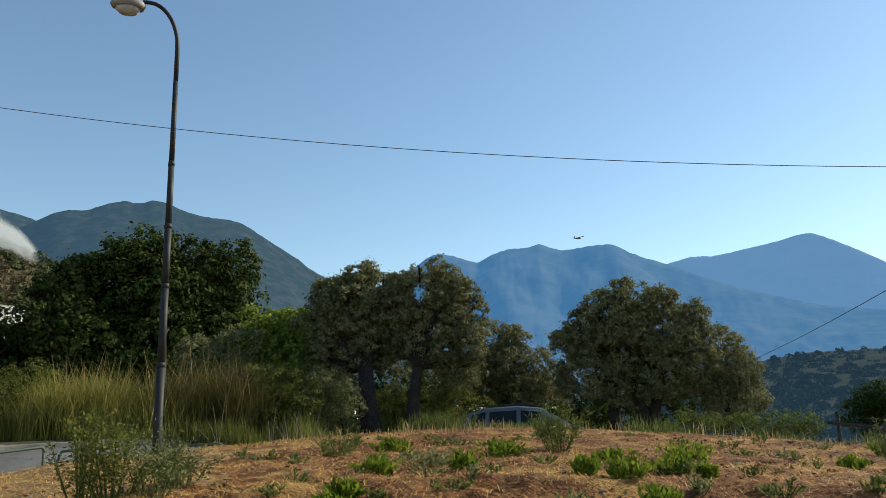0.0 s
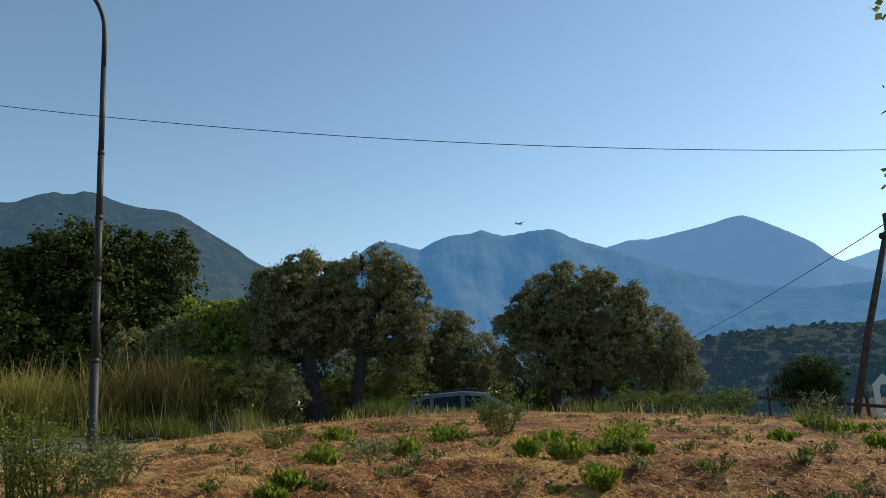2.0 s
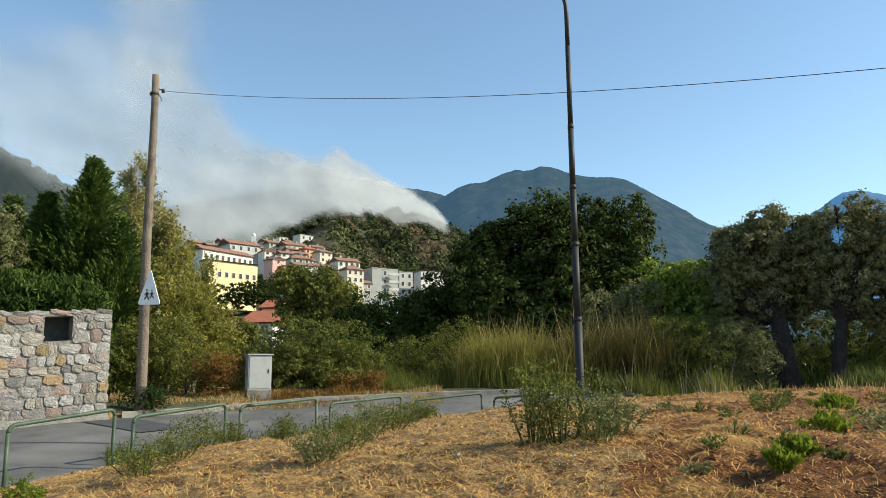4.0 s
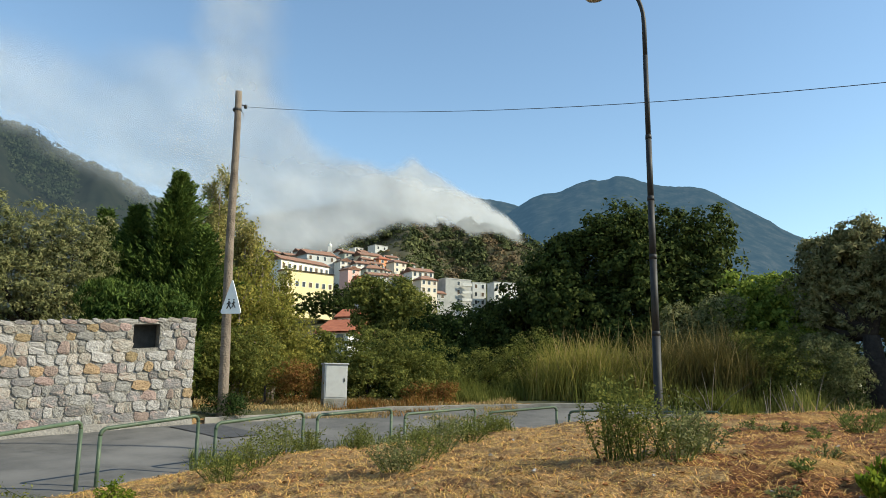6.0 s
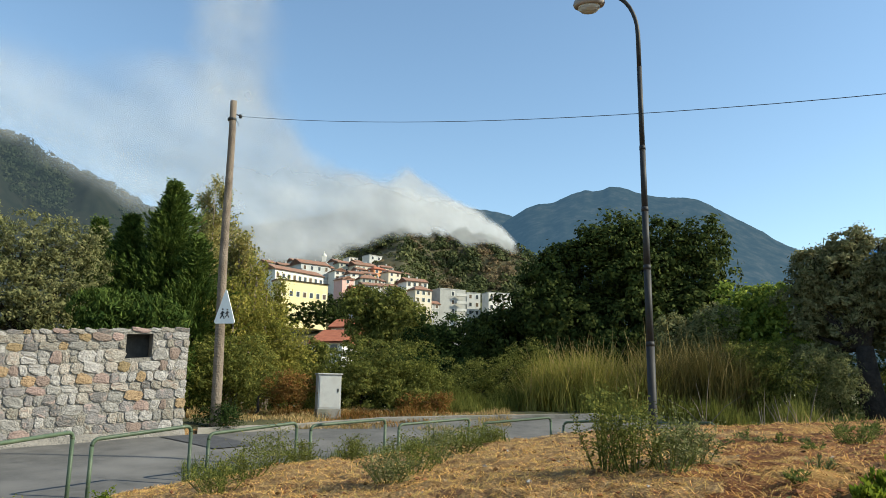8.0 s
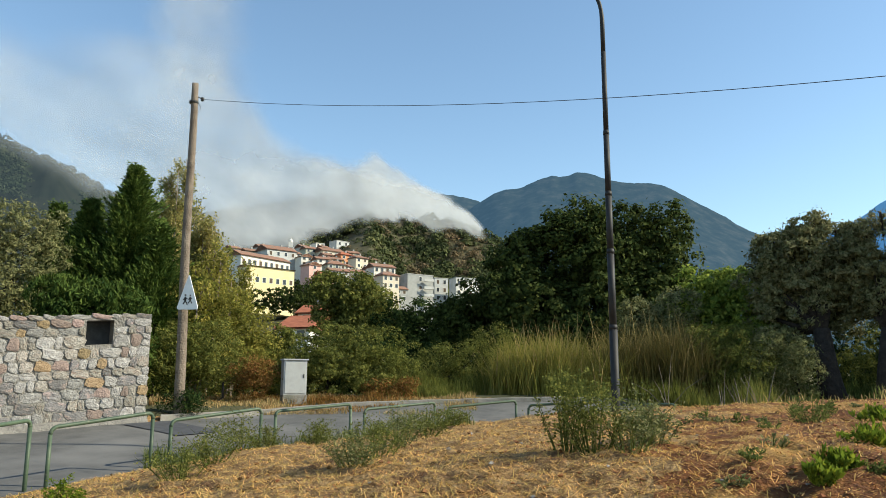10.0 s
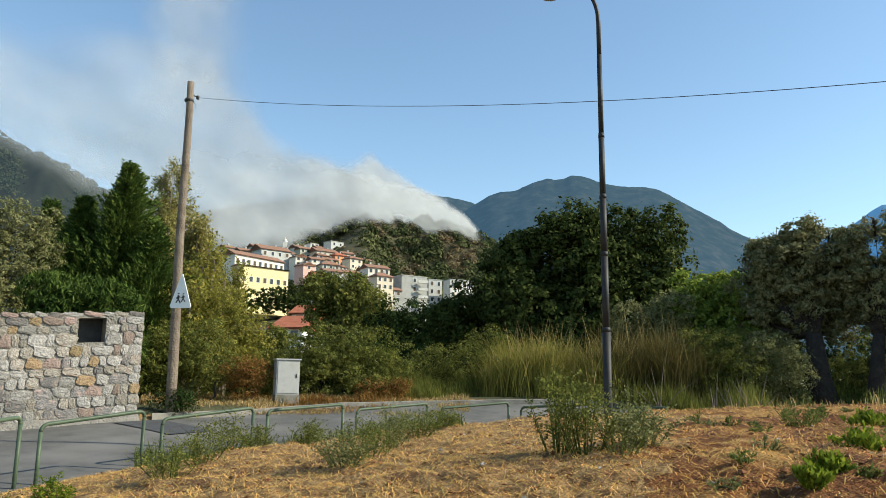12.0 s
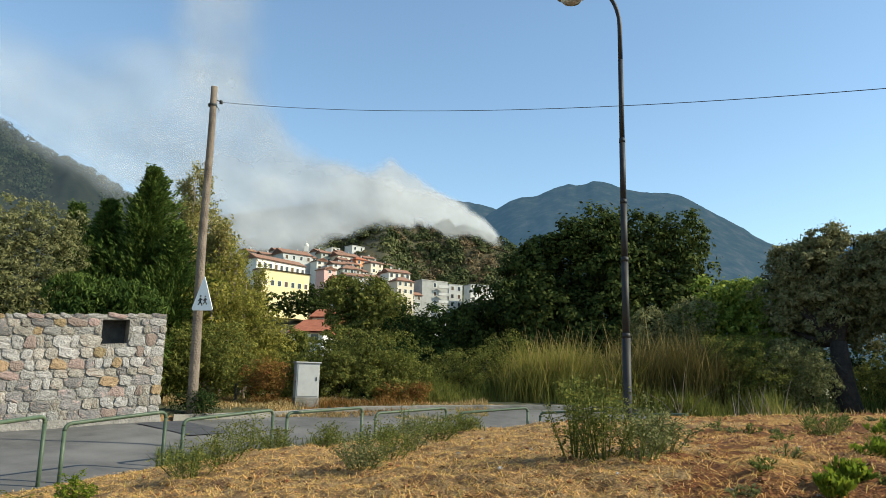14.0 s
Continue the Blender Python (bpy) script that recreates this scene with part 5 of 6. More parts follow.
tree(G(5.7, 27.0), OLA, 62000, 0.135, L_olive, "olive_tree", "old grey-green olive tree with thick dark trunk", trunk=0.36, per=30, spread=0.13, aspect=0.36, group="olive trees", gap=0.14, freq=1.5, hollow=0.75)
OLB = B(27.6, [(3.5, 7.9, 1.0, 0.2), (3.3, 9.3, 0.7, 0.2), (3.3, 6.2, 0.9, 0.4), (1.4, 8.6, 1.0, 0), (0.2, 9.4, 0.8, 0), (1.0, 10.7, 0.6, 0), (-1.2, 9.0, 0.65, 0), (2.4, 7.6, 0.9, 0), (-0.8, 6.9, 1.0, 0.4), (1.0, 5.9, 1.1, 0), (-1.0, 5.0, 0.9, 0), (-2.3, 8.3, 0.4, 0), (-0.4, 10.6, 0.3, 0), (1.9, 11.2, 0.3, 0), (2.9, 9.8, 0.5, 0), (2.4, 5.2, 0.8, 0), (-2.0, 6.4, 0.6, 0), (0.0, 4.0, 0.7, 0.3), (-1.5, 3.4, 0.7, 0.3)])
tree(G(2.7, 26.9), OLB, 56000, 0.135, L_olive, "olive_tree", "old olive tree with a leaning forked trunk", trunk=0.24, per=30, spread=0.13, aspect=0.36, group="olive trees", gap=0.14, freq=1.5, hollow=0.75)
tree(G(-4.5, 31), B(31, [(-3.4, 5.3, 1.0, 0), (-5.0, 5.6, 0.65, 0), (-4.2, 3.6, 1.1, 0), (-6.4, 3.3, 0.9, 0), (-2.6, 3.0, 1.1, 0), (-7.6, 2.2, 0.9, 0), (-5.2, 1.6, 1.1, 0)]),
     30000, 0.13, L_olive, "olive_tree", "small olive tree between two larger ones", trunk=0.12, per=30, spread=0.15, aspect=0.38, group="olive trees", gap=0.05)
OLC = B(28, [(-13.6, 7.7, 0.95, 0), (-12.0, 7.3, 0.9, 0), (-15.0, 7.0, 0.9, 0), (-10.8, 5.9, 0.9, 0), (-12.8, 5.6, 1.3, 0), (-15.4, 5.2, 1.2, 0), (-9.4, 4.8, 0.75, 0), (-10.6, 3.4, 1.1, 0), (-13.4, 3.0, 1.3, 0),
             (-16.0, 3.0, 1.2, 0), (-17.7, 6.3, 0.65, 0), (-17.6, 4.2, 1.0, 0), (-9.0, 2.6, 0.6, 0), (-13.2, 9.0, 0.35, 0), (-16.0, 8.2, 0.4, 0), (-18.3, 7.2, 0.3, 0), (-8.6, 5.6, 0.35, 0)])
tree(G(-13.4, 28), OLC, 76000, 0.135, L_olive, "olive_tree", "wide round olive tree at the field's edge", trunk=0.24, per=30, spread=0.13, aspect=0.36, group="olive trees", gap=0.12, freq=1.4, hollow=0.75, stems=[(0, 0), (-0.5, 0.3), (0.6, 0)])
tree(G(-19.6, 29), B(29, [(-19.4, 4.2, 0.9, 0), (-20.3, 2.6, 0.9, 0), (-18.6, 2.2, 1.0, 0), (-21.0, 1.2, 0.7, 0), (-19.8, 0.6, 1.0, 0)]), 20000, 0.12, L_olive, "olive_tree",
     "thin small olive tree at the field's edge", trunk=0.09, per=24, spread=0.13, aspect=0.36, group="olive trees", gap=0.12)

tree(G(43.2, 30), B(30, [(44.2, 2.2, 0.6, 0), (43.2, 2.5, 0.5, 0), (43.6, 1.0, 0.8, 0), (44.8, 3.0, 0.4, 0), (43.4, 3.5, 0.42, 0), (42.6, 3.3, 0.4, 0)]), 9000, 0.12, L_mid, "tall_shrub",
     "green shrub in front of the red-roofed house", "shrub", trunk=0.05, per=16, spread=0.14)

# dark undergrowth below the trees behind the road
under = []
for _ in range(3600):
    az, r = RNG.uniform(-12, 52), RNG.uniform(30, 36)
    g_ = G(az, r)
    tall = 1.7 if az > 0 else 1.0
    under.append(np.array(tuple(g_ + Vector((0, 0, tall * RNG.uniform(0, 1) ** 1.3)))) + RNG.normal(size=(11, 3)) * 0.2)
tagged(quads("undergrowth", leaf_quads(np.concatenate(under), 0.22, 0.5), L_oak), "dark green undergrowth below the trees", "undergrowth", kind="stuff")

# behind the stone wall
tree(G(62.5, 24), B(24, [(63.5, 9.6, 1.1, 0), (61.3, 9.8, 0.95, 0), (60.0, 8.0, 0.9, 0), (62.2, 7.2, 1.2, 0), (65.2, 7.0, 1.2, 0), (61.6, 5.4, 0.9, 0), (63.6, 4.8, 1.2, 0), (66.5, 10.2, 1.2, 0), (68, 7.5, 1.5, 0), (59.5, 10.4, 0.5, 0)]),
     40000, 0.11, L_grey, "olive_tree", "silver-grey olive tree behind the stone wall", trunk=0.18, per=30, spread=0.14, aspect=0.34, group="olive trees", gap=0.05)


def conifer(az, r, top, width, n, name, label):
    """A cypress-like conifer: many feathery plumes that leave the stem and sweep upwards to fine tips."""
    b = G(az, r)
    t = empty(name, b, label, "conifer")
    H = (Q(az, r, top) - b).z
    bm = bmesh.new()
    tube(bm, [(0, 0, -0.2), (0.05, 0, H * 0.5), (0, 0, H * 0.97)], [0.16, 0.10, 0.02], 8)
    part("trunk", bm, M_bark, t, smooth=True)
    sprays, axis = [], []
    per = 56
    for _ in range(n // per):
        h = RNG.uniform(0.02, 0.97) ** 0.9
        a = RNG.uniform(0, 2 * math.pi)
        lobe = 1 + 0.75 * noise.noise(Vector((math.cos(a) * 1.3, math.sin(a) * 1.3, h * H * 0.75 + az)))
        reach = (width * (1 - h) ** 0.95 + 0.10) * lobe * RNG.uniform(0.45, 1.2)
        rise = reach * RNG.uniform(0.2, 0.65)
        flat = np.array([math.cos(a), math.sin(a), 0.0])
        u = RNG.uniform(0.25, 1.0, per)[:, None]
        wide = 0.13 * (1.1 - u)
        sprays.append(np.array([0, 0, H * h]) + flat * reach * u + np.array([0, 0, 1.0]) * rise * (0.15 * u + 0.85 * u * u) + RNG.normal(size=(per, 3)) * wide)
        way = flat * reach + np.array([0, 0, 1.0]) * rise * (0.15 + 1.7 * u)
        axis.append(way / np.linalg.norm(way, axis=1, keepdims=True))
    quads("crown", leaf_quads(np.concatenate(sprays), 0.12, 0.30, 0.0, np.concatenate(axis)), L_conifer, t)
    return t


conifer(54.0, 25, 15.3, 2.3, 80000, "cypress_tree", "tall dark green cypress with feathery sprays")
conifer(56.6, 26, 12.6, 2.6, 66000, "cypress_tree", "dark green cypress with feathery sprays")
conifer(52.2, 24.0, 11.4, 1.9, 52000, "cypress_tree", "dark green cypress beside the wooden pole")
conifer(58.7, 27, 12.2, 2.2, 40000, "cypress_tree", "dark green cypress behind the olive")
# clipped hedge above the wall
hb = G(56.8, 21)
hedge = empty("hedge", hb, "dense dark green hedge behind the stone wall", "hedge")
hp = []
for a in np.arange(53.6, 58.8, 0.8):
    for e in (1.5, 3.6, 5.6):
        hp.append((local(hedge, Q(a, 21.2, e + 0.3 * RNG.normal())), 0.55))
bm = bmesh.new()
for a in np.arange(53.8, 58.8, 0.8):
    f_ = local(hedge, G(a, 21.2))
    tube(bm, [f_ - Vector((0, 0, 0.1)), f_ + Vector((0.03, 0, 0.7)), f_ + Vector((0, 0.04, 1.9))], [0.05, 0.04, 0.015], 6)
part("stem_row", bm, M_bark, hedge)
quads("foliage", leaf_quads(crown_points(hp, 26000, 20, 0.16, 0.6)[0], 0.17, 0.22, 1.0), L_conifer, hedge)


def poplar(az, r, top, width, n, mat, label, low=1.0, leaf=0.095, stems=5):
    """A slender tree with several upright stems and thin, gappy foliage."""
    b = G(az, r)
    t = empty("poplar_tree", b, label, "tree", "poplars")
    H = (Q(az, r, top) - b).z
    bm = bmesh.new()
    pts = []
    for s in range(stems):
        a = RNG.uniform(0, 2 * math.pi)
        lean = width * RNG.uniform(0.2, 0.9)
        hh = H * RNG.uniform(0.72, 1.0)
        path = [Vector((0.1 * math.cos(a), 0.1 * math.sin(a), -0.2)), Vector((lean * 0.5 * math.cos(a), lean * 0.5 * math.sin(a), hh * 0.4)), Vector((lean * 0.8 * math.cos(a), lean * 0.8 * math.sin(a), hh))]
        tube(bm, path, [0.07, 0.05, 0.012], 6)
        for _ in range(14):
            q = RNG.uniform(0.15, 0.95)
            root = path[0].lerp(path[1], q / 0.4) if q < 0.4 else path[1].lerp(path[2], (q - 0.4) / 0.6)
            aa = RNG.uniform(0, 2 * math.pi)
            ln = 0.25 + 0.9 * width * (1 - q * 0.6) * RNG.uniform(0.4, 1.0)
            tip = root + Vector((math.cos(aa) * ln * 0.5, math.sin(aa) * ln * 0.5, ln * 1.1))
            tube(bm, [root, tip], [0.018, 0.006], 4, False)
            pts.append(np.array([tuple(root.lerp(tip, u)) for u in RNG.uniform(0.2, 1.05, max(4, n // (stems * 14)))]))
    part("trunk", bm, M_wood, t, smooth=True)
    c = np.concatenate(pts)
    quads("crown", leaf_quads(c + RNG.normal(size=c.shape) * 0.13, leaf, 0.6), mat, t)
    return t


poplar(51.2, 33, 16.0, 1.2, 28000, L_poplar, "tall golden poplar behind the wooden pole", stems=6)
poplar(52.6, 34, 14.0, 0.9, 7000, L_poplar, "golden poplar behind the cypress")
poplar(48.6, 27, 13.4, 1.1, 17000, L_poplar, "golden yellow poplar with upright twigs", stems=7)
poplar(48.8, 26, 10.4, 1.1, 11000, L_yellow, "yellowing poplar with bare upright twigs", stems=7)
poplar(47.0, 28, 9.6, 1.0, 9000, L_yellow, "small yellowing poplar behind the shrubs", stems=6)
poplar(49.6, 24, 7.5, 0.9, 8000, L_yellow, "young yellow-green poplar by the pole", stems=6)

SHRUBS = [
    # azimuth, distance, leaf count, leaf size, material, label, blobs
    (45.4, 24, 9000, 0.11, L_yellow, "yellow-green shrub on the verge", [(46.2, 4.4, 0.75, 0), (46.8, 2.8, 1.0, 0), (45.0, 2.2, 0.75, 0), (46.6, 5.8, 0.5, 0), (47.6, 1.2, 0.8, 0), (44.6, 0.6, 0.8, 0)]),
    (48.6, 22, 7000, 0.10, L_mid, "green shrub behind the wooden pole", [(48.6, 2.6, 0.8, 0), (49.4, 1.0, 0.7, 0), (47.4, 1.0, 0.8, 0), (50.6, 2.6, 0.7, 0), (51.5, 1.2, 0.7, 0)]),
    (40.2, 23.5, 16000, 0.10, L_mid, "dense green bush behind the cabinet", [(41.6, 1.4, 0.75, 0), (40.0, 2.2, 0.9, 0), (38.2, 2.4, 0.9, 0), (36.4, 2.0, 0.9, 0), (39.2, 0.8, 1.0, -0.4), (37.0, 0.6, 0.9, -0.4), (35.2, 1.0, 0.8, 0), (42.4, 0.8, 0.7, 0)]),
    (39.0, 42, 17000, 0.17, L_mid, "leafy green tree below the town", [(39.7, 6.4, 1.3, 0), (38.4, 6.6, 1.4, 0), (37.0, 5.8, 1.5, 0), (39.2, 4.0, 1.4, 0), (37.4, 3.6, 1.7, 0), (35.6, 4.4, 1.2, 0), (40.2, 7.4, 0.6, 0)]),
    (42.6, 150, 15000, 0.42, L_oak, "dark green tree below the yellow house", [(42.2, 6.2, 3.6, 0), (43.7, 6.2, 3.0, 0), (45.4, 6.0, 2.6, 0), (41.0, 5.6, 3.4, 0), (40.6, 7.0, 2.6, 0)]),
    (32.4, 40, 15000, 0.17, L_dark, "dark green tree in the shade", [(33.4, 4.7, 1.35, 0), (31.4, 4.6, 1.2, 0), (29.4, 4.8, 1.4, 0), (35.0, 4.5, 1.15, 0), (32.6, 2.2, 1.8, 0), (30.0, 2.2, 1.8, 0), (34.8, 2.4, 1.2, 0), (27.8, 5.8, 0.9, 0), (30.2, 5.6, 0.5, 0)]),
    (33.0, 26, 9000, 0.09, L_mid, "weedy green shrub on the road bank", [(33.6, 1.4, 0.8, 0), (31.6, 1.6, 0.8, 0), (29.6, 1.4, 0.9, 0), (27.6, 2.6, 0.9, 0.5), (30.6, 0.4, 0.7, 0), (28.6, 0.4, 0.7, 0)]),
    (7.4, 25.5, 9000, 0.085, L_grey, "grey-green feathery shrub by the road", [(8.6, 2.7, 0.7, 0), (7.7, 2.0, 0.6, 0), (7.8, 0.6, 0.8, 0), (9.4, 1.6, 0.8, 0)]),
    (11.2, 25, 6500, 0.09, L_mid, "low green shrub by the road", [(11.8, 2.6, 0.9, 0.6), (10.4, 1.6, 0.8, 0), (13.2, 2.6, 0.8, 0.4), (12.6, 1.0, 0.8, 0), (10.8, 3.4, 0.5, 0.8)]),
    (1.0, 27, 7000, 0.09, L_mid, "shaded undergrowth below the olives", [(0.6, 1.4, 0.9, 1.5), (-1.2, 1.0, 0.9, 1.5), (2.0, 0.9, 0.7, 1.5), (4.3, 1.2, 0.8, 2)]),
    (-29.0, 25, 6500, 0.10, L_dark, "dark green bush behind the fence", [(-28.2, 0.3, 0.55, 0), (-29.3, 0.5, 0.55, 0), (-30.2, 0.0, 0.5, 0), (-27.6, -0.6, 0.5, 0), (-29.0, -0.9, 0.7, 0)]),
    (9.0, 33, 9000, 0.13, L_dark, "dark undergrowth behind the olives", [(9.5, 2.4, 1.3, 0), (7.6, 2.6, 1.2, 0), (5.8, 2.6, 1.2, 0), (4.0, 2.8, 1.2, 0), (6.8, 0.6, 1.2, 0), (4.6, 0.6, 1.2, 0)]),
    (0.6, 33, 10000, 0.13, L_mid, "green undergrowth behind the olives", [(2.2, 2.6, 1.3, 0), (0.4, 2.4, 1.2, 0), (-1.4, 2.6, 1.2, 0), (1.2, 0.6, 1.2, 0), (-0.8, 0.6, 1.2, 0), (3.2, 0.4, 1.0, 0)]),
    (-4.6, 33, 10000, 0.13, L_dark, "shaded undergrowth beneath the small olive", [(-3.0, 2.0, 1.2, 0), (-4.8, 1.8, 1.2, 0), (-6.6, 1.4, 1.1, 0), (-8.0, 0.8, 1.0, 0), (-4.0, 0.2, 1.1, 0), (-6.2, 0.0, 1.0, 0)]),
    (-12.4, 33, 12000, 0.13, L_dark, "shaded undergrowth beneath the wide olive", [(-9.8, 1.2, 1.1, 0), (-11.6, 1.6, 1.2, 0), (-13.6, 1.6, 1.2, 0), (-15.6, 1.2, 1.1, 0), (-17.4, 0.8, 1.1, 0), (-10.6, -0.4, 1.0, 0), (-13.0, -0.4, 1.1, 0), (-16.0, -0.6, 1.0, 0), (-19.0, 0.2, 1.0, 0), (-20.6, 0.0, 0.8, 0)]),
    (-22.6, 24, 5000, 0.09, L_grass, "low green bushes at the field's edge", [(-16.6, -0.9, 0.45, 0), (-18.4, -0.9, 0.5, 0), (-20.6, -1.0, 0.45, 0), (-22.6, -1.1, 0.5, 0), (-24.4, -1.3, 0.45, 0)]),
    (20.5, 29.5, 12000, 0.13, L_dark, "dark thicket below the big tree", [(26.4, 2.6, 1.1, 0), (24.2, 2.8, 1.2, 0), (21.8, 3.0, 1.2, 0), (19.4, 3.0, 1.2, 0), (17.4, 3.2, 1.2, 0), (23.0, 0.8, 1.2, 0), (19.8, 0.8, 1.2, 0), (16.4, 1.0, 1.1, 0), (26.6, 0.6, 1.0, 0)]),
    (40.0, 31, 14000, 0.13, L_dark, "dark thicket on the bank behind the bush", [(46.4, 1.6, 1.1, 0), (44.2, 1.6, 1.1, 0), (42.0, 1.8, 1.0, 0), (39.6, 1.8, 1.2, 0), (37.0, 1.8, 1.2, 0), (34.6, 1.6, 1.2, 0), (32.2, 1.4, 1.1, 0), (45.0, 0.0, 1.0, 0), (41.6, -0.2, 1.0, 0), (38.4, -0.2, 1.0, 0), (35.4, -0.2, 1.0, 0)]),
    (47.8, 21.2, 2200, 0.08, L_rust, "rust-brown dried shrub on the verge", [(45.2, 0.3, 0.45, 0), (44.6, 1.0, 0.4, 0), (45.8, 0.9, 0.35, 0)]),
    (49.6, 18.6, 1500, 0.07, L_dark, "small dark green plant at the pole's foot", [(49.6, -1.2, 0.26, 0), (50.6, -1.3, 0.24, 0), (48.9, -1.2, 0.2, 0)]),
    (36.6, 22.4, 1500, 0.08, L_rust, "rust-brown dead weeds below the bush", [(36.6, -0.2, 0.3, 0), (35.2, -0.1, 0.35, 0), (34.2, 0.0, 0.3, 0)]),
]
for az, r, n, lf, mt, lb, bb in SHRUBS:
    big = r > 35
    tree(G(az, r), B(r, bb), int(n * (1.45 if big else 2.1)), lf if big else lf * 0.78, mt, "broadleaf_tree" if big else "shrub", lb, "tree" if big else "shrub", trunk=0.14 if big else 0.035, per=28, spread=0.12 if not big else 0.25, aspect=0.55 if big else 0.44, hollow=0.7, gap=0.0, freq=1.4)

# ---------------------------------------------------------------- grasses


def blades(roots, heights, width, bend=0.35, curl=0.5):
    """Tapered, bent grass blades: two faces each."""
    n = len(roots)
    a = RNG.uniform(0, 2 * math.pi, n)
    d = np.stack([np.cos(a), np.sin(a), np.zeros(n)], axis=1)
    s = np.stack([-np.sin(a), np.cos(a), np.zeros(n)], axis=1)
    h = np.asarray(heights)[:, None]
    b = (bend * RNG.uniform(0.2, 1.2, n))[:, None]
    w = width * RNG.uniform(0.6, 1.3, n)[:, None]
    up = np.array([0, 0, 1.0])
    p1 = roots + up * h * 0.55 + d * h * b * 0.35
    p2 = roots + up * h * (1 - 0.25 * b) + d * h * b
    lower = np.stack([roots - s * w, roots + s * w, p1 + s * w * 0.8, p1 - s * w * 0.8], axis=1)
    upper = np.stack([p1 - s * w * 0.8, p1 + s * w * 0.8, p2 + s * w * 0.1, p2 - s * w * 0.1], axis=1)
    return np.concatenate([lower, upper])


def patch(name, label, mat, n, az, r, h, width, bend=0.35, cluster=0.0, category="grass"):
    roots, hs = [], []
    while len(roots) < n:
        a, rr = RNG.uniform(*az), RNG.uniform(*r)
        if cluster and noise.noise(P(a, rr, 0) * cluster) < RNG.uniform(-0.2, 0.3):
            continue
        roots.append(tuple(G(a, rr, -0.03)))
        hs.append(RNG.uniform(*h) * (0.75 + 0.7 * noise.noise(P(a, rr, 0) * 0.9)))
    return tagged(quads(name, blades(np.array(roots), hs, width, bend), mat), label, category, kind="stuff")


def cane(az, r, h, n, mat=None):
    """One clump of cane grass: arching blades that fan out from a root, with a few pale plumes."""
    b = G(az, r)
    t = empty("cane_grass_clump", b, "tall clump of yellow-green cane grass on the road bank", "grass", "cane grass clumps")
    a_, d_ = RNG.uniform(0, 2 * math.pi, n), RNG.uniform(0, 0.45, n) ** 0.7
    root = np.stack([np.cos(a_) * d_, np.sin(a_) * d_, np.full(n, -0.05)], axis=1)
    quads("blade_tuft", blades(root, h * RNG.uniform(0.35, 1.0, n) ** 0.8, 0.011, 0.62), mat or L_cane, t)
    k = 5
    for i in range(k):
        quads("plume", blades(root[i:i + 1], h * RNG.uniform(1.0, 1.25, 1), 0.016, 0.45), L_dry, t)


for _ in range(34):
    caz = RNG.uniform(18.5, 27.6)
    cane(caz, RNG.uniform(23.8, 26.4), RNG.uniform(1.15, 2.55) * (1.0 - 0.04 * abs(caz - 23.0)), 260)
for _ in range(30):
    cane(RNG.uniform(13.0, 18.8), RNG.uniform(24.4, 26.4), RNG.uniform(1.6, 2.8), 300, L_reed)
patch("verge_grass", "green roadside grass on the bank", L_mid, 9000, (8, 36), (22.9, 24.6), (0.25, 1.0), 0.009, 0.4, 0.5)
patch("verge_dry_grass", "dry straw-coloured verge grass", L_dry, 9000, (29, 52), (19.6, 23.0), (0.06, 0.28), 0.008, 0.9, 0.7)
patch("rusty_verge_weeds", "rust-brown withered weeds on the verge", L_rust, 4500, (31, 52), (20.0, 23.0), (0.08, 0.34), 0.010, 1.0, 0.8)
patch("field_edge_grass", "green grass along the crest of the field", L_grass, 8500, (-33, -11), (16.6, 20.5), (0.15, 0.55), 0.007, 0.4, 0.6)
patch("crest_grass", "green grass along the crest below the olives", L_grass, 6500, (-2, 13), (16.6, 20.5), (0.15, 0.60), 0.007, 0.4, 0.6)
patch("short_grass", "short green grass on the crest", L_grass, 3500, (-11, -2), (16.6, 19.5), (0.06, 0.22), 0.006, 0.4, 0.6)
patch("olive_grass", "rank grass under the olive trees", L_grass, 9000, (-24, 11), (26.6, 29), (0.3, 1.0), 0.010, 0.4)
patch("crest_dry_grass", "dry grass along the crest of the field", L_dry, 1500, (-33, 24), (15, 19.5), (0.12, 0.4), 0.007, 0.5, 0.8)
patch("rail_grass", "green weeds growing at the railings", L_grass, 2400, (29, 52), (11.5, 14.0), (0.10, 0.36), 0.006, 0.5, 1.3)

# straw, clods and tufts on the field
n = 235000
a = RNG.uniform(-40, 62, n)
r = np.where(RNG.uniform(0, 1, n) < 0.12, RNG.uniform(0.3, 5.0, n), 4.8 + 13.5 * RNG.uniform(0, 1, n) ** 1.25)
ok = (r < np.interp(a, AZ, RN) - 0.2) & (RNG.uniform(0, 1, n) < np.interp(a, [-40, 4, 14, 62], [0.55, 0.65, 1.0, 1.0]))
a, r = a[ok], r[ok]
c = np.array([tuple(G(x, y, 0.012)) for x, y in zip(a, r)])
t = RNG.uniform(0, math.pi, len(c))
dirs = np.stack([np.cos(t), np.sin(t), RNG.normal(size=len(c)) * 0.35], axis=1)
sd = np.stack([-np.sin(t), np.cos(t), np.zeros(len(c))], axis=1)
ln = (RNG.uniform(0.008, 0.042, len(c)) * (1 + 1.0 * (RNG.uniform(size=len(c)) > 0.97)))[:, None]
wd = RNG.uniform(0.003, 0.007, len(c))[:, None]
bits = np.stack([c - dirs * ln, c - dirs * ln + sd * wd, c + dirs * ln + sd * wd, c + dirs * ln], axis=1)
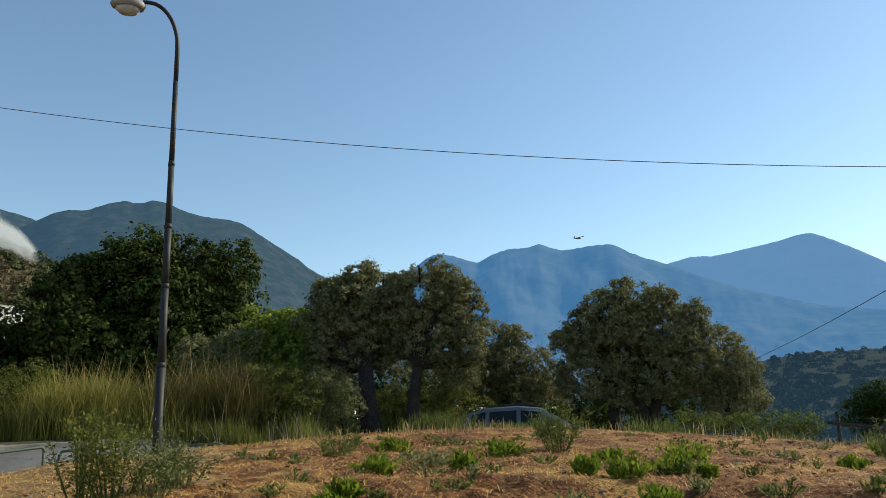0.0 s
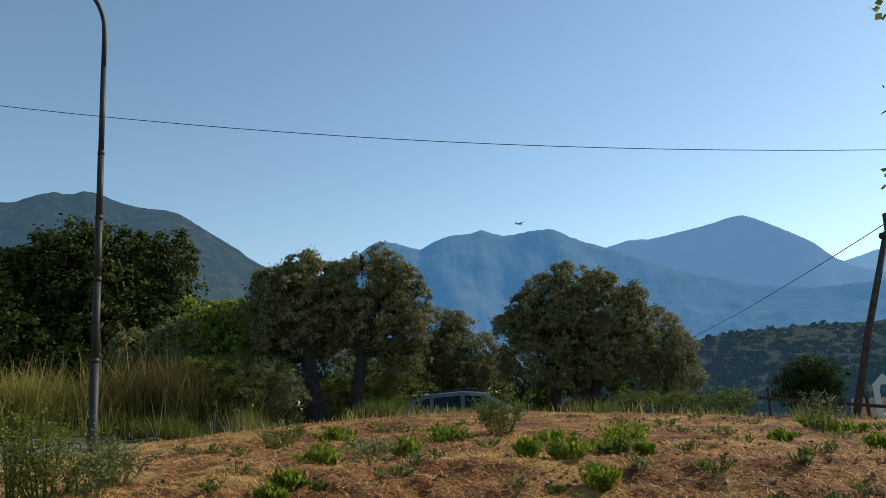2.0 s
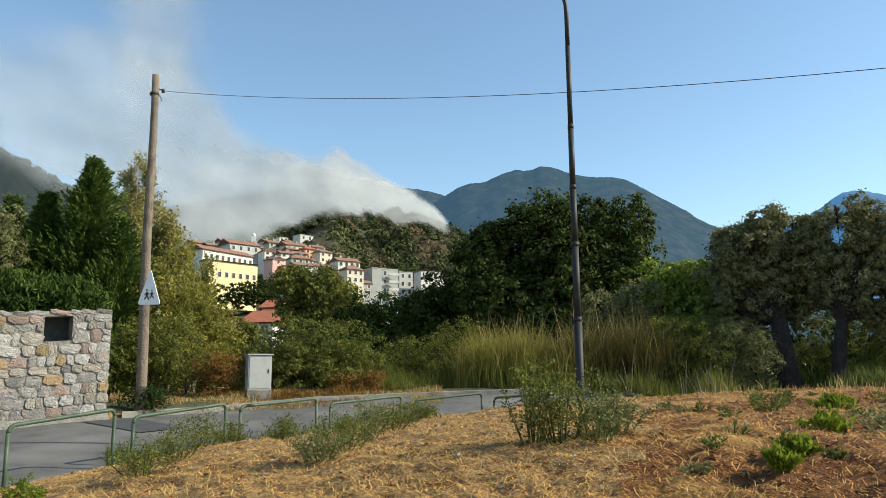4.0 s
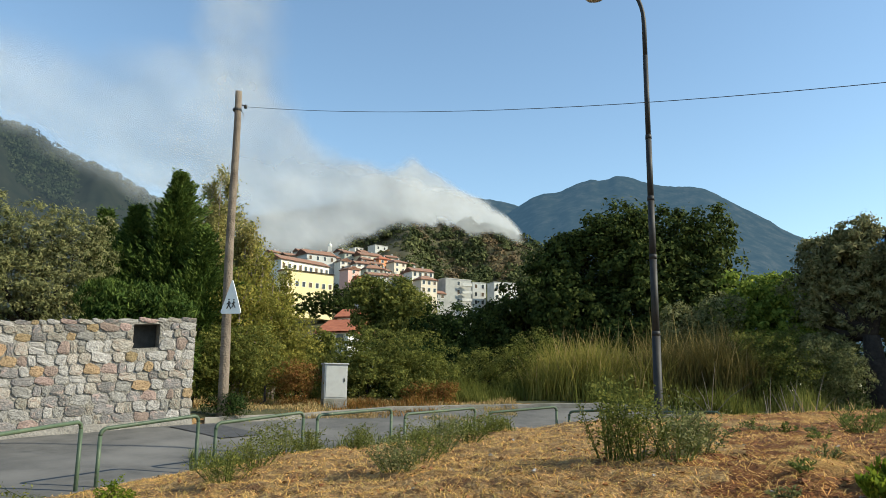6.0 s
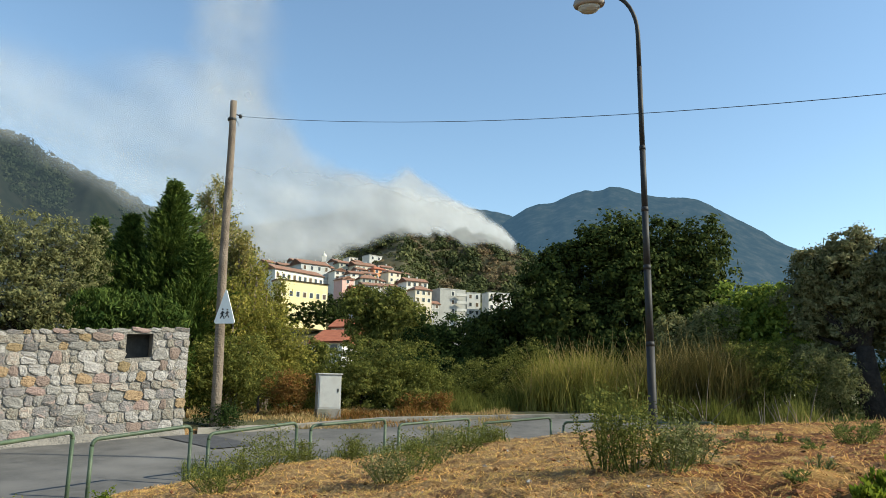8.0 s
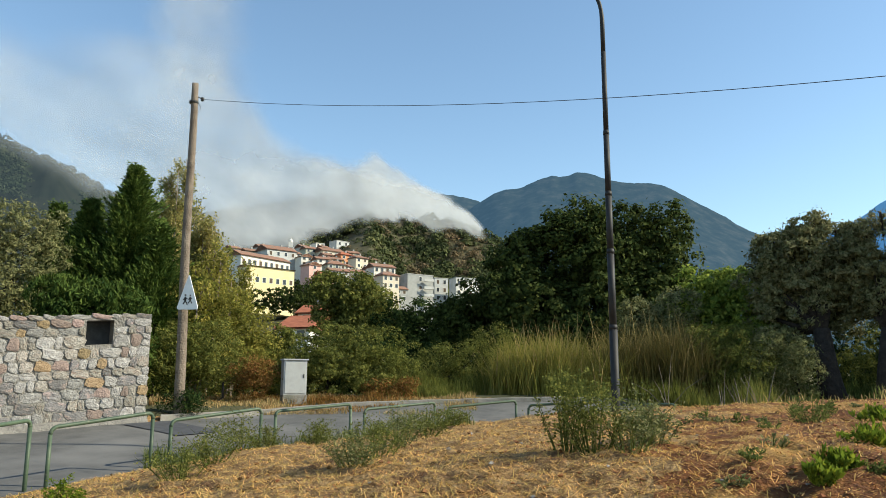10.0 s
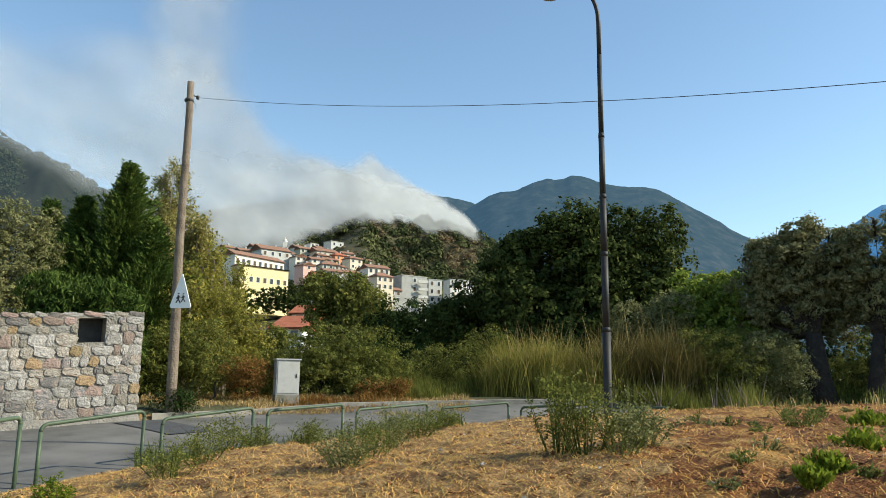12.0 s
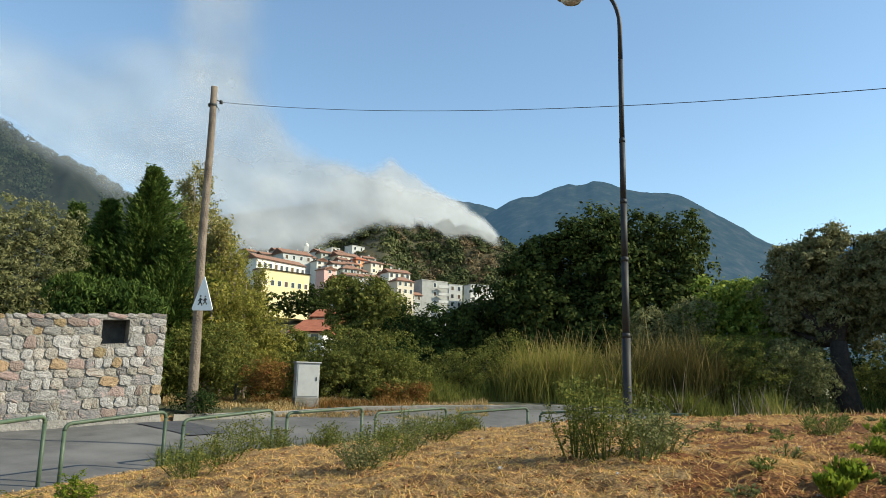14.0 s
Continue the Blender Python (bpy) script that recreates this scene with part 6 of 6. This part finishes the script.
gold = RNG.uniform(0, 1, len(c)) < np.interp(a, [-40, 2, 14, 62], [0.55, 0.62, 0.88, 0.92])
tagged(quads("straw_litter", bits[gold], M_straw), "dry cut straw scattered over the soil", "straw", kind="stuff")
tagged(quads("brown_litter", bits[~gold], M_litter), "brown dry plant litter on reddish soil", "litter", kind="stuff")


def pebbles(name, label, mat, places, sizes):
    bmv, f = [], []
    oct_ = np.array([(1, 0, 0), (-1, 0, 0), (0, 1, 0), (0, -1, 0), (0, 0, 0.5), (0, 0, -0.5)])
    tri_ = [(0, 2, 4), (2, 1, 4), (1, 3, 4), (3, 0, 4), (2, 0, 5), (1, 2, 5), (3, 1, 5), (0, 3, 5)]
    for i, (p, s) in enumerate(zip(places, sizes)):
        bmv.append(np.array(p) + oct_ * s * RNG.uniform(0.6, 1.3, (6, 1)) + RNG.normal(size=(6, 3)) * s * 0.2)
        f += [tuple(j + 6 * i for j in q) for q in tri_]
    me = bpy.data.meshes.new(name)
    me.from_pydata(np.concatenate(bmv).tolist(), [], f)
    return tagged(link(name, me, mat), label, "stones", kind="stuff")


pk = [(RNG.uniform(-38, 55), 4.8 + 11.5 * RNG.uniform() ** 1.2) for _ in range(4500)]
pk = [(x, y) for x, y in pk if y < at(RN, x) - 0.3]
pebbles("soil_clods", "loose clods of reddish soil", M_clod, [tuple(G(x, y, 0.01)) for x, y in pk], 0.006 + 0.034 * RNG.uniform(0, 1, len(pk)) ** 2.5)


ps = [(RNG.uniform(-34, 40), RNG.uniform(5.5, 12)) for _ in range(60)]
pebbles("pale_stones", "small pale limestone pieces on the soil", M_stone, [tuple(G(x, y, 0.01)) for x, y in ps], RNG.uniform(0.012, 0.04, len(ps)))


def leafy_plant(az, r, height, width, n, mat, label, leaf=0.06, name="wild_plant", lift=0.5, stems=9, aspect=0.45, twigs=0):
    """A bushy weed: many stems from one root, leaves along them."""
    b = G(az, r)
    t = empty(name, b, label, "plant", "field weeds")
    bm = bmesh.new()
    pts, ax = [], []
    for s in range(stems):
        a_ = RNG.uniform(0, 2 * math.pi)
        ln_ = height * RNG.uniform(0.65, 1.0)
        out = width * 0.55 * RNG.uniform(0.0, 1.0) ** 0.6
        ln_ *= 1 - 0.45 * (out / (width * 0.55)) ** 2
        tip = Vector((math.cos(a_) * out, math.sin(a_) * out, ln_))
        foot_ = Vector((tip.x * 0.35, tip.y * 0.35, -0.03))
        mid_ = Vector((tip.x * 0.75, tip.y * 0.75, ln_ * 0.55))
        tube(bm, [foot_, mid_, tip], [0.006, 0.004, 0.002], 4, False)
        m_ = max(3, n // stems)
        u = RNG.uniform(0.05, 1.02, m_)
        for q in u:
            p_ = foot_.lerp(mid_, q / 0.55) if q < 0.55 else mid_.lerp(tip, (q - 0.55) / 0.45)
            pts.append(tuple(p_))
        for _ in range(twigs):
            q = RNG.uniform(0.25, 0.95)
            p_ = foot_.lerp(mid_, q / 0.55) if q < 0.55 else mid_.lerp(tip, (q - 0.55) / 0.45)
            a_ = RNG.uniform(0, 2 * math.pi)
            ext = width * RNG.uniform(0.12, 0.34)
            end = p_ + Vector((math.cos(a_) * ext, math.sin(a_) * ext, ext * RNG.uniform(0.1, 0.9)))
            tube(bm, [p_, end], [0.003, 0.0012], 3, False)
            pts += [tuple(p_.lerp(end, x)) for x in RNG.uniform(0.25, 1.05, max(2, n // (stems * 3)))]
    part("stem_tuft", bm, L_grass, t)
    c_ = np.array(pts)
    o_ = unit(len(c_)) * np.array([1, 1, 0.5])
    c_ = c_ + o_ * width * 0.09 * RNG.uniform(0.3, 1.4, (len(c_), 1))
    c_[:, 2] = np.maximum(c_[:, 2], 0.01)
    quads("foliage", leaf_quads(c_, leaf, aspect, lift, o_ * 0.8), mat, t)
    return t


# weeds in front of the road, then the fresh green cushions on the field
leafy_plant(22.3, 7.6, 0.92, 0.62, 620, L_mid, "tall branching green weed on the bank", 0.034, stems=20, lift=0.1, aspect=0.5, twigs=5)
leafy_plant(20.4, 7.4, 0.80, 0.75, 560, L_mid, "tall branching green weed with thin stems", 0.034, stems=18, lift=0.1, aspect=0.5, twigs=5)
leafy_plant(18.0, 7.3, 0.60, 0.85, 460, L_grey, "sprawling grey-green weed with dry tips", 0.034, stems=18, lift=0.1, aspect=0.5, twigs=4)
leafy_plant(16.4, 7.9, 0.42, 0.6, 900, L_grey, "sprawling grey-green weed on the field", 0.034, stems=14, lift=0.1, aspect=0.5, twigs=4)
for az, r, hh, ww, mt in ((36.2, 8.6, 0.50, 0.6, L_mid), (34.6, 9.4, 0.45, 0.6, L_grey), (32.6, 10.5, 0.34, 0.6, L_mid), (37.6, 8.0, 0.34, 0.6, L_grey), (45.6, 10.8, 0.50, 0.7, L_mid), (47.6, 9.8, 0.42, 0.7, L_mid), (49.6, 9.0, 0.36, 0.6, L_mid),
                           (40.4, 11.4, 0.34, 0.5, L_mid), (56.6, 8.0, 0.30, 0.3, L_fresh), (62.5, 8.0, 0.36, 0.7, L_mid), (43.8, 11.6, 0.36, 0.5, L_mid), (30.8, 11.4, 0.26, 0.5, L_mid)):
    leafy_plant(az, r, hh * 1.1, ww * 1.15, 620, mt, "feathery green weed at the edge of the bank", 0.030, lift=0.1, stems=16, aspect=0.45, twigs=4)
for az, r, hh, ww in ((4.1, 10.2, 0.24, 0.62), (5.4, 7.6, 0.26, 0.50), (-3.6, 9.6, 0.26, 0.75), (-0.8, 7.8, 0.24, 0.42), (-9.5, 7.3, 0.22, 0.34), (-12.5, 7.2, 0.32, 0.52), (-15.7, 7.9, 0.22, 0.46), (-16.4, 9.3, 0.30, 0.80),
                       (-11.3, 8.9, 0.18, 0.46), (7.4, 6.6, 0.20, 0.35), (-14.5, 6.3, 0.22, 0.4), (-17.9, 7.3, 0.18, 0.24), (-26.6, 9.8, 0.20, 0.4), (-30.5, 11.5, 0.24, 0.7), (-28.8, 12.5, 0.22, 0.6), (-32.5, 9.5, 0.2, 0.4), (8.2, 6.2, 0.18, 0.3)):
    leafy_plant(az, r, hh * 0.90, ww * 0.85, 520, L_fresh, "fresh green cushion of field weed", 0.065, "green_weed", 0.9, 24, 0.42)
leafy_plant(-7.7, 10.2, 0.72, 0.62, 750, L_grass, "tall feathery green weed on the field", 0.06, stems=20, aspect=0.2, twigs=4)
leafy_plant(-29.2, 11.5, 0.60, 0.62, 900, L_grey, "dry feathery weed on the field", 0.05, stems=22, aspect=0.16)
leafy_plant(7.8, 10.6, 0.34, 0.7, 800, L_grass, "low grassy weed on the crest", 0.07, stems=20, aspect=0.14)
leafy_plant(1.5, 8.4, 0.2, 0.9, 700, L_grey, "flat grey-green weed on the soil", 0.04, stems=18)
for _ in range(64):
    leafy_plant(RNG.uniform(-36, 14), RNG.uniform(6.0, 14.5), RNG.uniform(0.06, 0.16), RNG.uniform(0.18, 0.45), 150, L_grass if RNG.uniform() < 0.6 else L_grey, "small low weed on the dry soil", 0.04, "small_weed", 0.5, 9)
for az, r in ((12.2, 20.5), (11.0, 20.8), (15.6, 22.8), (9.8, 21.5)):
    b = G(az, r)
    t = empty("bare_branch", b, "bare pale dead stalk by the road", "dead branch", "dead stalks")
    bm = bmesh.new()
    for _ in range(5):
        tip = Vector((RNG.normal() * 0.5, RNG.normal() * 0.3, RNG.uniform(0.6, 1.5)))
        tube(bm, [Vector((0, 0, -0.05)), tip * 0.5 + Vector((0, 0, 0.1)), tip], [0.014, 0.010, 0.004], 5, False)
    part("stalk", bm, M_wood, t)
